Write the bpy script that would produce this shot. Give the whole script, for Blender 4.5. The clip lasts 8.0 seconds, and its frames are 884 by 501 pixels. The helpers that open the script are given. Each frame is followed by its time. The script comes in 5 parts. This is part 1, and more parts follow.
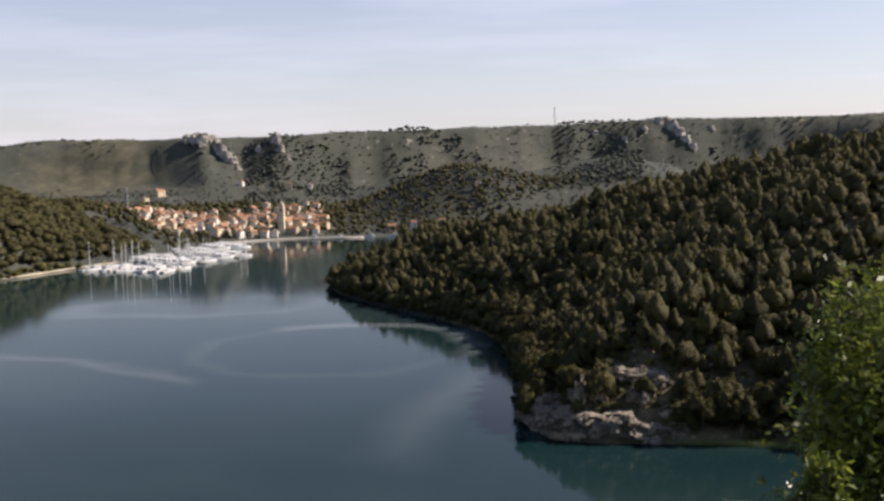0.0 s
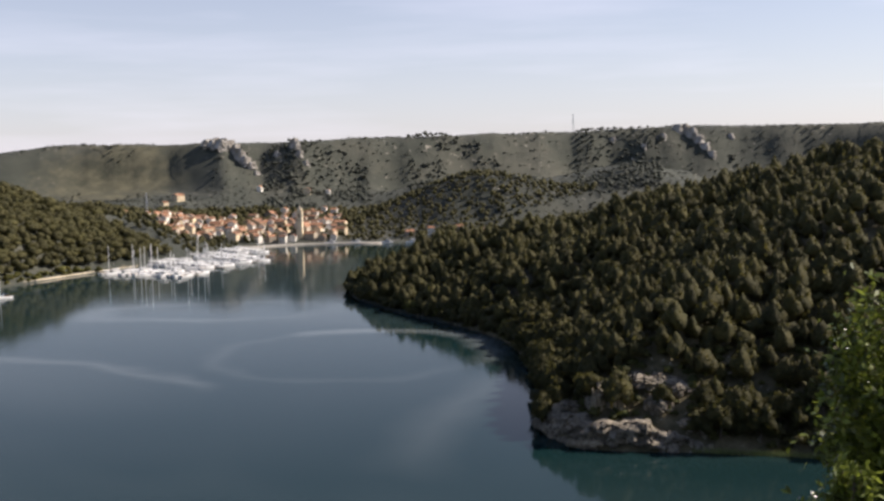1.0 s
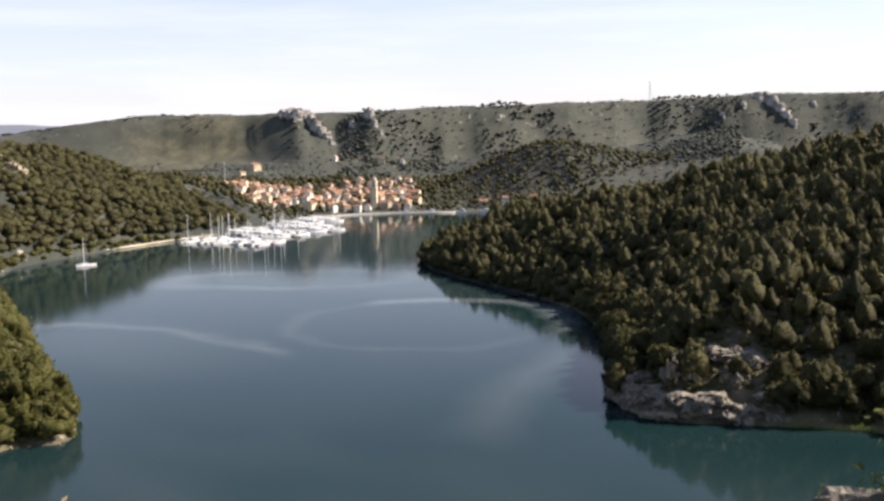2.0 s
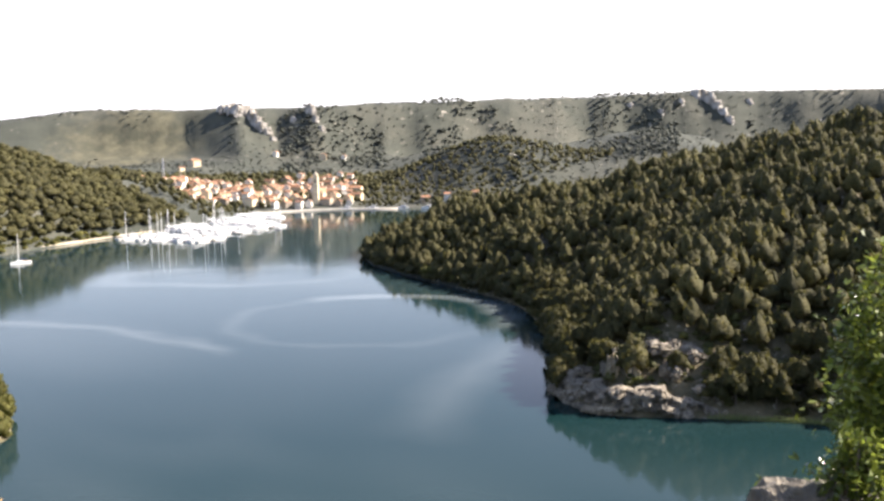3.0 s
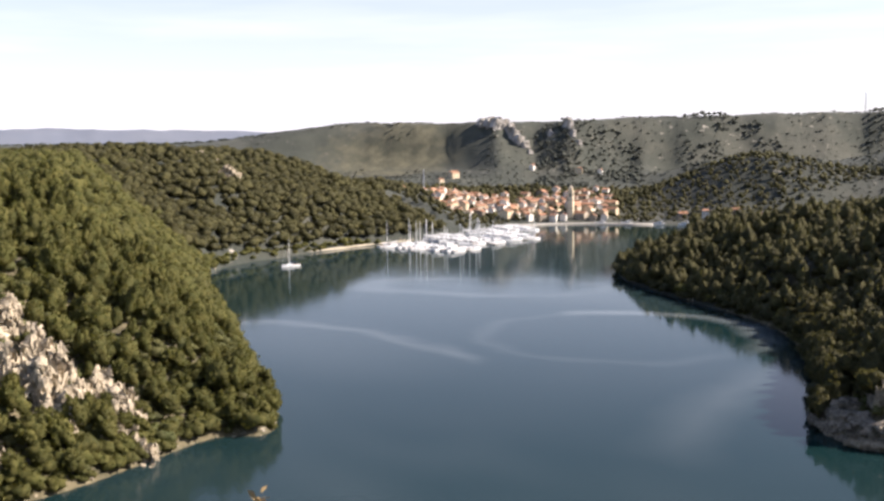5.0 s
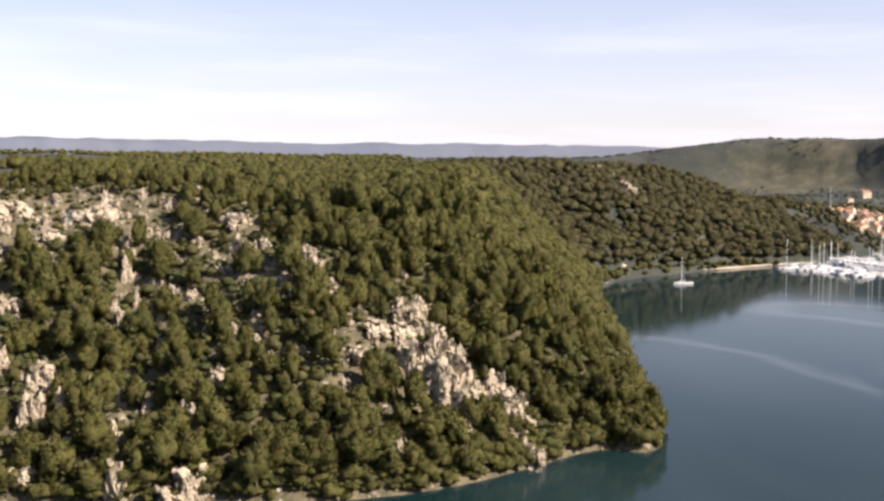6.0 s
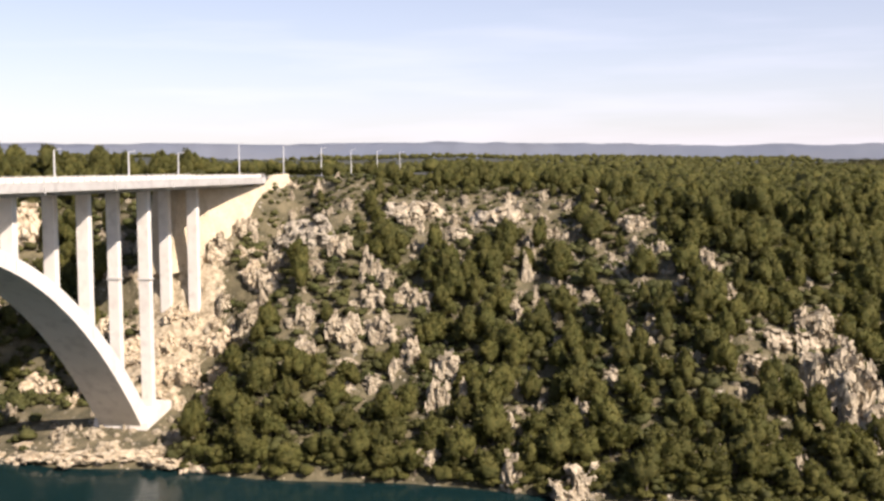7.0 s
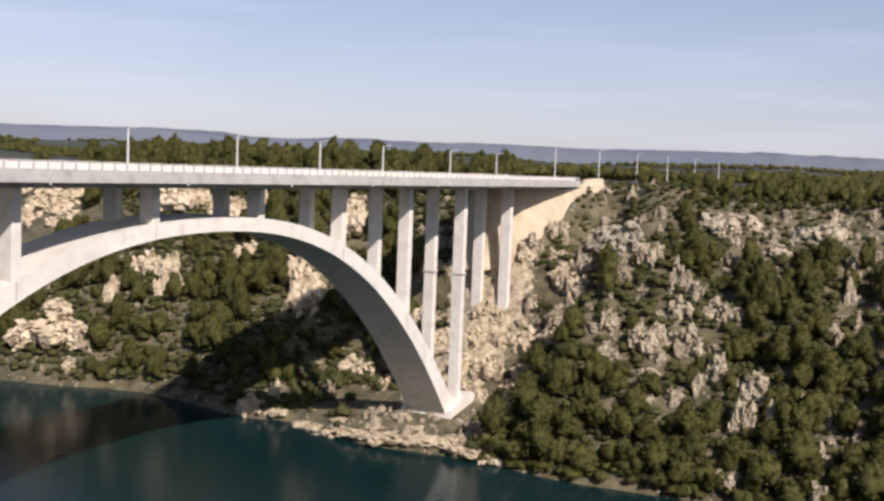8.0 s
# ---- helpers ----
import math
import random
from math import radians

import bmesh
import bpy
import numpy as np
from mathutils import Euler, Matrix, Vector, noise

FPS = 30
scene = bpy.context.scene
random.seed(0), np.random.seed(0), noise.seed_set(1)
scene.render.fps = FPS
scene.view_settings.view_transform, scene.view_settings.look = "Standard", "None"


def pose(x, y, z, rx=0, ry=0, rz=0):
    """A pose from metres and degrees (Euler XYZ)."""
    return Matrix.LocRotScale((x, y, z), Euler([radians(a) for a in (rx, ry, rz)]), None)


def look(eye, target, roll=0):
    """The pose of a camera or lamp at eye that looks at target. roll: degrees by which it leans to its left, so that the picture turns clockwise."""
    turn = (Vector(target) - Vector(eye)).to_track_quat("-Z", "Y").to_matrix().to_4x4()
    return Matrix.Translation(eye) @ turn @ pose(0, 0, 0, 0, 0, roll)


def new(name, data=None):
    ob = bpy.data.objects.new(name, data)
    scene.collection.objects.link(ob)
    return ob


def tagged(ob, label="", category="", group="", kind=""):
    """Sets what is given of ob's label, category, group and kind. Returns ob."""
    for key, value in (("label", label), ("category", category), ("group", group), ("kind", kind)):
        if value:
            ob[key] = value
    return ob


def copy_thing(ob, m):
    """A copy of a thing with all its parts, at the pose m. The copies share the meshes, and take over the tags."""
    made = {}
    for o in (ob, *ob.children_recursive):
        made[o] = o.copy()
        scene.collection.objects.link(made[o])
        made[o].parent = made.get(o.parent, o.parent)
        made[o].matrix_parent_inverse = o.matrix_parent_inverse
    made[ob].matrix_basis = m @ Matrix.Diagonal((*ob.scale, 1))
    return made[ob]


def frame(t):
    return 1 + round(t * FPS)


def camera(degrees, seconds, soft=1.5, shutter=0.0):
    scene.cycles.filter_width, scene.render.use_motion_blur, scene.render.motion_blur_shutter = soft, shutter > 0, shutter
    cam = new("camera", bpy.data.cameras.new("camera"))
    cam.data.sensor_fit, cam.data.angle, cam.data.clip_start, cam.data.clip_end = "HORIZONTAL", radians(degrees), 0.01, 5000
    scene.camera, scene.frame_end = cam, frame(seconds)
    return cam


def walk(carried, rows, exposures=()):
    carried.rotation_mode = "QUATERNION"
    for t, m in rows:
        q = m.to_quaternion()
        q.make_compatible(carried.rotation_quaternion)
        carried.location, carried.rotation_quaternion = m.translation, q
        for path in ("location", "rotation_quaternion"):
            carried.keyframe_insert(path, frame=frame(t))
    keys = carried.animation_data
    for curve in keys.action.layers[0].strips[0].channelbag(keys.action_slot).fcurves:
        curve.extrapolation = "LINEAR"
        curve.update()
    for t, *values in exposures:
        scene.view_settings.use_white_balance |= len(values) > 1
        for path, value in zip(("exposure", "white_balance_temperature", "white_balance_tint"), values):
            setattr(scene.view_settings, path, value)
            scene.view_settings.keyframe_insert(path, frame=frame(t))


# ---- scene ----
# ---------------------------------------------------------------- camera and walk
EYE = Vector((-147.34, -132.34, 68.40))
# seconds, drift of the eye in metres, heading, tilt and lean in degrees
STEPS = [
    (0.00, -0.000, -0.000, 0.0, -135.20, -5.08, -1.57), (0.50, 0.011, 0.011, 0.0, -134.87, -4.86, -1.46), (1.00, 0.031, 0.032, 0.0, -134.27, -4.73, -1.29),
    (1.20, 0.031, 0.033, 0.0, -132.79, -4.90, -1.24), (1.75, 0.0, 0.0, 0.0, -130.29, -6.00, -1.34), (2.30, -0.000, -0.000, 0.0, -130.94, -6.82, -1.38),
    (2.50, -0.000, -0.000, 0.0, -132.64, -6.93, -1.78), (3.00, -0.000, -0.000, 0.0, -133.38, -6.54, -1.25), (3.50, -0.020, -0.022, 0.0, -133.08, -6.39, -1.64),
    (4.00, -0.020, -0.022, 0.0, -132.03, -6.58, -1.51), (4.50, -0.000, -0.000, 0.0, -127.17, -6.22, -1.45), (5.00, -0.000, -0.000, 0.0, -119.85, -5.58, -0.70),
    (5.20, -0.000, -0.000, 0.0, -116.77, -5.59, -0.90), (6.30, -0.000, -0.000, 0.0, -92.61, -4.59, -0.02), (6.50, 0.000, -0.000, 0.0, -88.95, -4.76, -0.10),
    (6.70, 0.000, -0.000, 0.0, -84.72, -4.76, 0.30), (7.00, 0.000, -0.000, 0.0, -77.97, -4.38, -0.36), (7.50, 0.000, -0.000, 0.0, -67.47, -4.10, 0.41),
    (8.00, 0.000, -0.000, 0.0, -61.48, -4.40, 2.23),
]


def step_pose(t, dx, dy, dz, yaw, tilt, lean):
    e = EYE + Vector((dx, dy, dz))
    a, b = radians(yaw), radians(tilt)
    way = Vector((-math.sin(a) * math.cos(b), math.cos(a) * math.cos(b), math.sin(b)))
    return t, look(e, e + way * 10, lean)


cam = camera(44.85, 8.0, soft=2.8)
walk(cam, [step_pose(*s) for s in STEPS],
     exposures=[(t, e, w, k) for t, e, w, k in ((0.0, 0.43, 6500, 18), (1.2, 0.48, 6500, 18), (2.3, 1.12, 6500, 17), (2.7, 1.5, 6500, 17), (3.3, 1.75, 6500, 17), (3.7, 1.4, 6500, 17), (4.2, 1.06, 6400, 19), (5.0, 1.0, 6400, 20), (6.3, 0.74, 6600, 21), (7.0, 0.66, 6600, 21), (8.0, 0.10, 6200, 20))])

# ---------------------------------------------------------------- sky and sun
SUN_H = Vector((-0.55, -0.835, 0)).normalized()      # where the sun stands, seen from above
SUN_EL = radians(37)
world = bpy.data.worlds.new("sky")
scene.world = world
world.use_nodes = True
wn, wl = world.node_tree.nodes, world.node_tree.links
sky = wn.new("ShaderNodeTexSky")
sky.sky_type = 'NISHITA'
sky.sun_disc = False
sky.sun_elevation = SUN_EL
sky.sun_rotation = math.atan2(SUN_H.x, SUN_H.y)
sky.air_density, sky.dust_density, sky.ozone_density = 1.0, 0.7, 2.0
wtex = wn.new("ShaderNodeTexCoord")
wmap = wn.new("ShaderNodeMapping")
wmap.inputs["Scale"].default_value = (2.2, 2.2, 22.0)
wnoise = wn.new("ShaderNodeTexNoise")
wnoise.inputs["Scale"].default_value = 1.4
wnoise.inputs["Detail"].default_value = 6.0
wramp = wn.new("ShaderNodeValToRGB")
wramp.color_ramp.elements[0].position, wramp.color_ramp.elements[0].color = 0.46, (0.30, 0.30, 0.30, 1)
wramp.color_ramp.elements[1].position, wramp.color_ramp.elements[1].color = 0.80, (0.50, 0.50, 0.50, 1)
wmix = wn.new("ShaderNodeMixRGB")
wmix.inputs["Color2"].default_value = (11.0, 11.0, 12.4, 1)
wl.new(wtex.outputs["Generated"], wmap.inputs["Vector"])
wl.new(wmap.outputs["Vector"], wnoise.inputs["Vector"])
wl.new(wnoise.outputs["Fac"], wramp.inputs["Fac"])
# thin cloud and haze lie thickest towards the horizon
wsep = wn.new("ShaderNodeSeparateXYZ")
wl.new(wtex.outputs["Generated"], wsep.inputs[0])
wfade = wn.new("ShaderNodeMapRange")
wfade.inputs["From Min"].default_value, wfade.inputs["From Max"].default_value = 0.02, 0.38
wfade.inputs["To Min"].default_value, wfade.inputs["To Max"].default_value = 1.2, 0.12
wl.new(wsep.outputs["Z"], wfade.inputs["Value"])
wmul = wn.new("ShaderNodeMath")
wmul.operation = 'MULTIPLY'
wl.new(wramp.outputs["Color"], wmul.inputs[0])
wl.new(wfade.outputs["Result"], wmul.inputs[1])
wl.new(wmul.outputs[0], wmix.inputs["Fac"])
wl.new(sky.outputs["Color"], wmix.inputs["Color1"])
wl.new(wmix.outputs["Color"], wn["Background"].inputs["Color"])
wn["Background"].inputs["Strength"].default_value = 0.076

sun = new("sun", bpy.data.lights.new("sun", 'SUN'))
sun.data.energy, sun.data.angle, sun.data.color = 5.3, radians(0.55), (1.0, 0.92, 0.78)
sun_dir = SUN_H * math.cos(SUN_EL) + Vector((0, 0, math.sin(SUN_EL)))
sun.matrix_world = look(sun_dir * 800, (0, 0, 0))

# ---------------------------------------------------------------- materials


def leafy(m, share=0.35):
    """Lets light through leaves."""
    n, l = m.node_tree.nodes, m.node_tree.links
    bs = n["Principled BSDF"]
    tr = n.new("ShaderNodeBsdfTranslucent")
    mx = n.new("ShaderNodeMixShader")
    mx.inputs[0].default_value = share
    l.new(bs.inputs["Base Color"].links[0].from_socket, tr.inputs["Color"])
    l.new(bs.outputs[0], mx.inputs[1])
    l.new(tr.outputs[0], mx.inputs[2])
    l.new(mx.outputs[0], n["Material Output"].inputs[0])
    return m


def material(name, base, rough=0.8, second=None, scale=1.0, detail_scale=None, bump=0.0, bump_scale=None,
             metal=0.0, jitter=0.0, low=0.35, high=0.65, third=None):
    """A surface of one to three colours mixed by noise at two scales, with relief; jitter varies it from piece to piece."""
    m = bpy.data.materials.new(name)
    m.use_nodes = True
    n, l = m.node_tree.nodes, m.node_tree.links
    bs = n["Principled BSDF"]
    bs.inputs["Roughness"].default_value = rough
    bs.inputs["Metallic"].default_value = metal
    tc = n.new("ShaderNodeTexCoord")
    out = None
    if second:
        nz = n.new("ShaderNodeTexNoise")
        nz.inputs["Scale"].default_value = scale
        nz.inputs["Detail"].default_value = 6
        nz.inputs["Roughness"].default_value = 0.62
        l.new(tc.outputs["Object"], nz.inputs["Vector"])
        rp = n.new("ShaderNodeValToRGB")
        rp.color_ramp.elements[0].position, rp.color_ramp.elements[0].color = low, (*base, 1)
        rp.color_ramp.elements[1].position, rp.color_ramp.elements[1].color = high, (*second, 1)
        l.new(nz.outputs["Fac"], rp.inputs["Fac"])
        out = rp.outputs["Color"]
        if third:
            n2 = n.new("ShaderNodeTexNoise")
            n2.inputs["Scale"].default_value = detail_scale or scale * 5
            n2.inputs["Detail"].default_value = 5
            l.new(tc.outputs["Object"], n2.inputs["Vector"])
            r2 = n.new("ShaderNodeValToRGB")
            r2.color_ramp.elements[0].position, r2.color_ramp.elements[1].position = 0.5, 0.68
            l.new(n2.outputs["Fac"], r2.inputs["Fac"])
            mx = n.new("ShaderNodeMixRGB")
            mx.inputs["Color2"].default_value = (*third, 1)
            l.new(r2.outputs["Color"], mx.inputs["Fac"])
            l.new(out, mx.inputs["Color1"])
            out = mx.outputs["Color"]
    if jitter:
        info = n.new("ShaderNodeObjectInfo")
        geo = n.new("ShaderNodeNewGeometry")
        add = n.new("ShaderNodeMath")
        add.operation = 'ADD'
        l.new(info.outputs["Random"], add.inputs[0])
        l.new(geo.outputs["Random Per Island"], add.inputs[1])
        fr = n.new("ShaderNodeMath")
        fr.operation = 'FRACT'
        l.new(add.outputs[0], fr.inputs[0])
        mr = n.new("ShaderNodeMapRange")
        mr.inputs["To Min"].default_value, mr.inputs["To Max"].default_value = 1 - jitter, 1 + jitter
        l.new(fr.outputs[0], mr.inputs["Value"])
        hs = n.new("ShaderNodeHueSaturation")
        l.new(mr.outputs["Result"], hs.inputs["Value"])
        if out:
            l.new(out, hs.inputs["Color"])
        else:
            hs.inputs["Color"].default_value = (*base, 1)
        out = hs.outputs["Color"]
    if out:
        l.new(out, bs.inputs["Base Color"])
    else:
        bs.inputs["Base Color"].default_value = (*base, 1)
    if bump:
        nb = n.new("ShaderNodeTexNoise")
        nb.inputs["Scale"].default_value = bump_scale or scale * 4
        nb.inputs["Detail"].default_value = 8
        l.new(tc.outputs["Object"], nb.inputs["Vector"])
        bp = n.new("ShaderNodeBump")
        bp.inputs["Strength"].default_value = bump
        bp.inputs["Distance"].default_value = 1.0
        l.new(nb.outputs["Fac"], bp.inputs["Height"])
        l.new(bp.outputs["Normal"], bs.inputs["Normal"])
    return m


M_ROCK = material("limestone", (0.30, 0.25, 0.175), 0.95, (0.55, 0.47, 0.335), 2.2, 5.0, 0.7, 6.0, third=(0.20, 0.165, 0.115))
# grey limestone, darkened further: the headland's backlit shade is in the colour
M_ROCK_GREY_SHADED = material("grey_shaded_limestone", (0.17, 0.145, 0.11), 0.95, (0.36, 0.32, 0.25), 2.0, 5.0, 0.9, 7.0, third=(0.10, 0.085, 0.065))
M_ROCK_WARM = material("cut_limestone", (0.52, 0.42, 0.28), 0.9, (0.66, 0.57, 0.42), 2.0, 5.0, 0.8, 6.0, third=(0.42, 0.33, 0.22))
M_WALL = material("stone_facing", (0.50, 0.41, 0.28), 0.9, (0.62, 0.53, 0.38), 0.25, 2.5, 0.4, 1.5, third=(0.44, 0.36, 0.25))
M_SLAB = material("bare_limestone", (0.27, 0.235, 0.175), 0.95, (0.47, 0.415, 0.32), 0.4, 1.1, 0.9, 1.0, third=(0.13, 0.11, 0.08))
# headland cliff: limestone painted dark for its face turned from the sun
M_ROCK_FACE_SHADED = material("shaded_cliff_limestone", (0.145, 0.124, 0.092), 0.95, (0.31, 0.272, 0.21), 0.5, 1.3, 0.8, 1.2, third=(0.07, 0.058, 0.042))
M_CONCRETE = material("pale_concrete", (0.68, 0.64, 0.57), 0.75, (0.76, 0.72, 0.65), 0.10, 0.35, 0.05, 3.0, third=(0.61, 0.57, 0.51))
M_CONCRETE_OLD = material("weathered_concrete", (0.42, 0.405, 0.375), 0.8, (0.50, 0.485, 0.45), 0.12, 0.4, 0.05, 3.0, third=(0.36, 0.345, 0.32))
M_ASPHALT = material("asphalt", (0.045, 0.045, 0.047), 0.85, (0.07, 0.07, 0.07), 0.5, 6, 0.1, 20)
M_STEEL = material("galvanised_steel", (0.55, 0.56, 0.57), 0.4, (0.45, 0.46, 0.47), 2.0, metal=0.6)
M_LAMP = material("pale_painted_steel", (0.66, 0.66, 0.64), 0.5, (0.56, 0.56, 0.55), 2.0)
M_WHITE_PAINT = material("white_gelcoat", (0.80, 0.80, 0.78), 0.25, (0.74, 0.74, 0.73), 0.6)
M_DARK = material("dark_glass", (0.02, 0.025, 0.03), 0.12)
M_NAVY = material("navy_canvas", (0.02, 0.035, 0.09), 0.7, (0.03, 0.05, 0.12), 2.0)
M_WOODM = material("varnished_wood", (0.30, 0.18, 0.09), 0.5, (0.22, 0.12, 0.06), 3.0)
M_BARK = material("pine_bark", (0.11, 0.085, 0.065), 0.95, (0.17, 0.14, 0.11), 1.5, bump=0.4, bump_scale=6)
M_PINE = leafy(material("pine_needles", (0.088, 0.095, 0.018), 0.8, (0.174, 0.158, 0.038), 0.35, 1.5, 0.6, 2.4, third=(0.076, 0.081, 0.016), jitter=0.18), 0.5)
# darker copy of the pine foliage: backlit headland and bay shade in the colour
M_LEAVES_SHADED = leafy(material("shaded_leaves", (0.056, 0.056, 0.016), 0.8, (0.130, 0.114, 0.035), 0.35, 1.3, 0.7, 2.2, third=(0.046, 0.047, 0.013), jitter=0.22), 0.46)
# far hills only: distance haze is put into this greyer, bluer leaf colour
M_SCRUB = leafy(material("hazed_scrub_leaves", (0.050, 0.057, 0.043), 0.85, (0.080, 0.086, 0.064), 0.010, jitter=0.10), 0.3)
M_LEAF = leafy(material("broad_leaves", (0.075, 0.100, 0.014), 0.32, (0.200, 0.235, 0.036), 4.0, jitter=0.5), 0.42)
M_REED = material("reeds", (0.16, 0.20, 0.06), 0.8, (0.24, 0.26, 0.09), 0.4, jitter=0.15)


def ground_material():
    """Karst soil: grass, scrub floor, bare pale stone where it is steep or the noise says so."""
    m = bpy.data.materials.new("karst_ground")
    m.use_nodes = True
    n, l = m.node_tree.nodes, m.node_tree.links
    bs = n["Principled BSDF"]
    bs.inputs["Roughness"].default_value = 0.95
    tc = n.new("ShaderNodeTexCoord")

    def nz(scale, detail=6):
        t = n.new("ShaderNodeTexNoise")
        t.inputs["Scale"].default_value, t.inputs["Detail"].default_value = scale, detail
        t.inputs["Roughness"].default_value = 0.65
        l.new(tc.outputs["Object"], t.inputs["Vector"])
        return t.outputs["Fac"]

    def ramp(fac, a, b, ca=(0, 0, 0), cb=(1, 1, 1)):
        r = n.new("ShaderNodeValToRGB")
        r.color_ramp.elements[0].position, r.color_ramp.elements[0].color = a, (*ca, 1)
        r.color_ramp.elements[1].position, r.color_ramp.elements[1].color = b, (*cb, 1)
        l.new(fac, r.inputs["Fac"])
        return r.outputs["Color"]

    def mix(fac, a, b):
        x = n.new("ShaderNodeMixRGB")
        l.new(fac, x.inputs["Fac"])
        l.new(a, x.inputs["Color1"])
        l.new(b, x.inputs["Color2"])
        return x.outputs["Color"]

    soil = ramp(nz(0.05), 0.35, 0.65, (0.044, 0.047, 0.035), (0.076, 0.076, 0.056))
    scrub = ramp(nz(0.008), 0.4, 0.62, (0.032, 0.037, 0.027), (0.056, 0.061, 0.045))
    stone = ramp(nz(0.6), 0.35, 0.7, (0.30, 0.27, 0.22), (0.56, 0.51, 0.42))
    c = mix(ramp(nz(0.006, 9), 0.42, 0.54), soil, scrub)
    c = mix(ramp(nz(0.11, 8), 0.63, 0.72), c, stone)
    # the steep banks round the bridge and on the headland are bare, brown and stony
    brown = ramp(nz(0.22, 9), 0.36, 0.62, (0.060, 0.054, 0.026), (0.165, 0.138, 0.078))
    dry = mix(ramp(nz(0.45, 9), 0.60, 0.68), brown, stone)
    for spot, size in (((125, -50, 30), (120, 270, 400)), ((20, -390, 20), (190, 130, 300))):
        zone = n.new("ShaderNodeMapping")
        zone.vector_type = 'TEXTURE'
        zone.inputs["Location"].default_value = spot
        zone.inputs["Scale"].default_value = size
        l.new(tc.outputs["Object"], zone.inputs["Vector"])
        far_ = n.new("ShaderNodeVectorMath")
        far_.operation = 'LENGTH'
        l.new(zone.outputs["Vector"], far_.inputs[0])
        c = mix(ramp(far_.outputs["Value"], 0.75, 1.0, (1, 1, 1), (0, 0, 0)), c, dry)
    # a pale meadow on the open end of the scarp
    lea = n.new("ShaderNodeMapping")
    lea.vector_type = 'TEXTURE'
    lea.inputs["Location"].default_value = (1030, -745, 60)
    lea.inputs["Scale"].default_value = (190, 190, 300)
    l.new(tc.outputs["Object"], lea.inputs["Vector"])
    edge_ = n.new("ShaderNodeVectorMath")
    edge_.operation = 'LENGTH'
    l.new(lea.outputs["Vector"], edge_.inputs[0])
    fray = n.new("ShaderNodeMath")
    fray.operation = 'ADD'
    l.new(edge_.outputs["Value"], fray.inputs[0])
    l.new(nz(0.02, 8), fray.inputs[1])
    grass = ramp(nz(0.05, 8), 0.4, 0.62, (0.058, 0.058, 0.035), (0.120, 0.110, 0.066))
    c = mix(ramp(fray.outputs[0], 0.70, 1.45, (1, 1, 1), (0, 0, 0)), c, grass)
    cut = n.new("ShaderNodeMapping")
    cut.vector_type = 'TEXTURE'
    cut.inputs["Location"].default_value = (122, 2, 30)
    cut.inputs["Scale"].default_value = (36, 30, 60)
    l.new(tc.outputs["Object"], cut.inputs["Vector"])
    reach = n.new("ShaderNodeVectorMath")
    reach.operation = 'LENGTH'
    l.new(cut.outputs["Vector"], reach.inputs[0])
    broken = n.new("ShaderNodeMath")
    broken.operation = 'ADD'
    l.new(reach.outputs["Value"], broken.inputs[0])
    l.new(nz(0.16, 8), broken.inputs[1])
    cream = ramp(nz(0.5, 9), 0.36, 0.60, (0.20, 0.155, 0.09), (0.56, 0.47, 0.33))
    c = mix(ramp(broken.outputs[0], 0.98, 1.30, (1, 1, 1), (0, 0, 0)), c, cream)
    l.new(c, bs.inputs["Base Color"])
    bp = n.new("ShaderNodeBump")
    bp.inputs["Strength"].default_value, bp.inputs["Distance"].default_value = 0.6, 1.5
    l.new(nz(0.35, 10), bp.inputs["Height"])
    l.new(bp.outputs["Normal"], bs.inputs["Normal"])
    return m


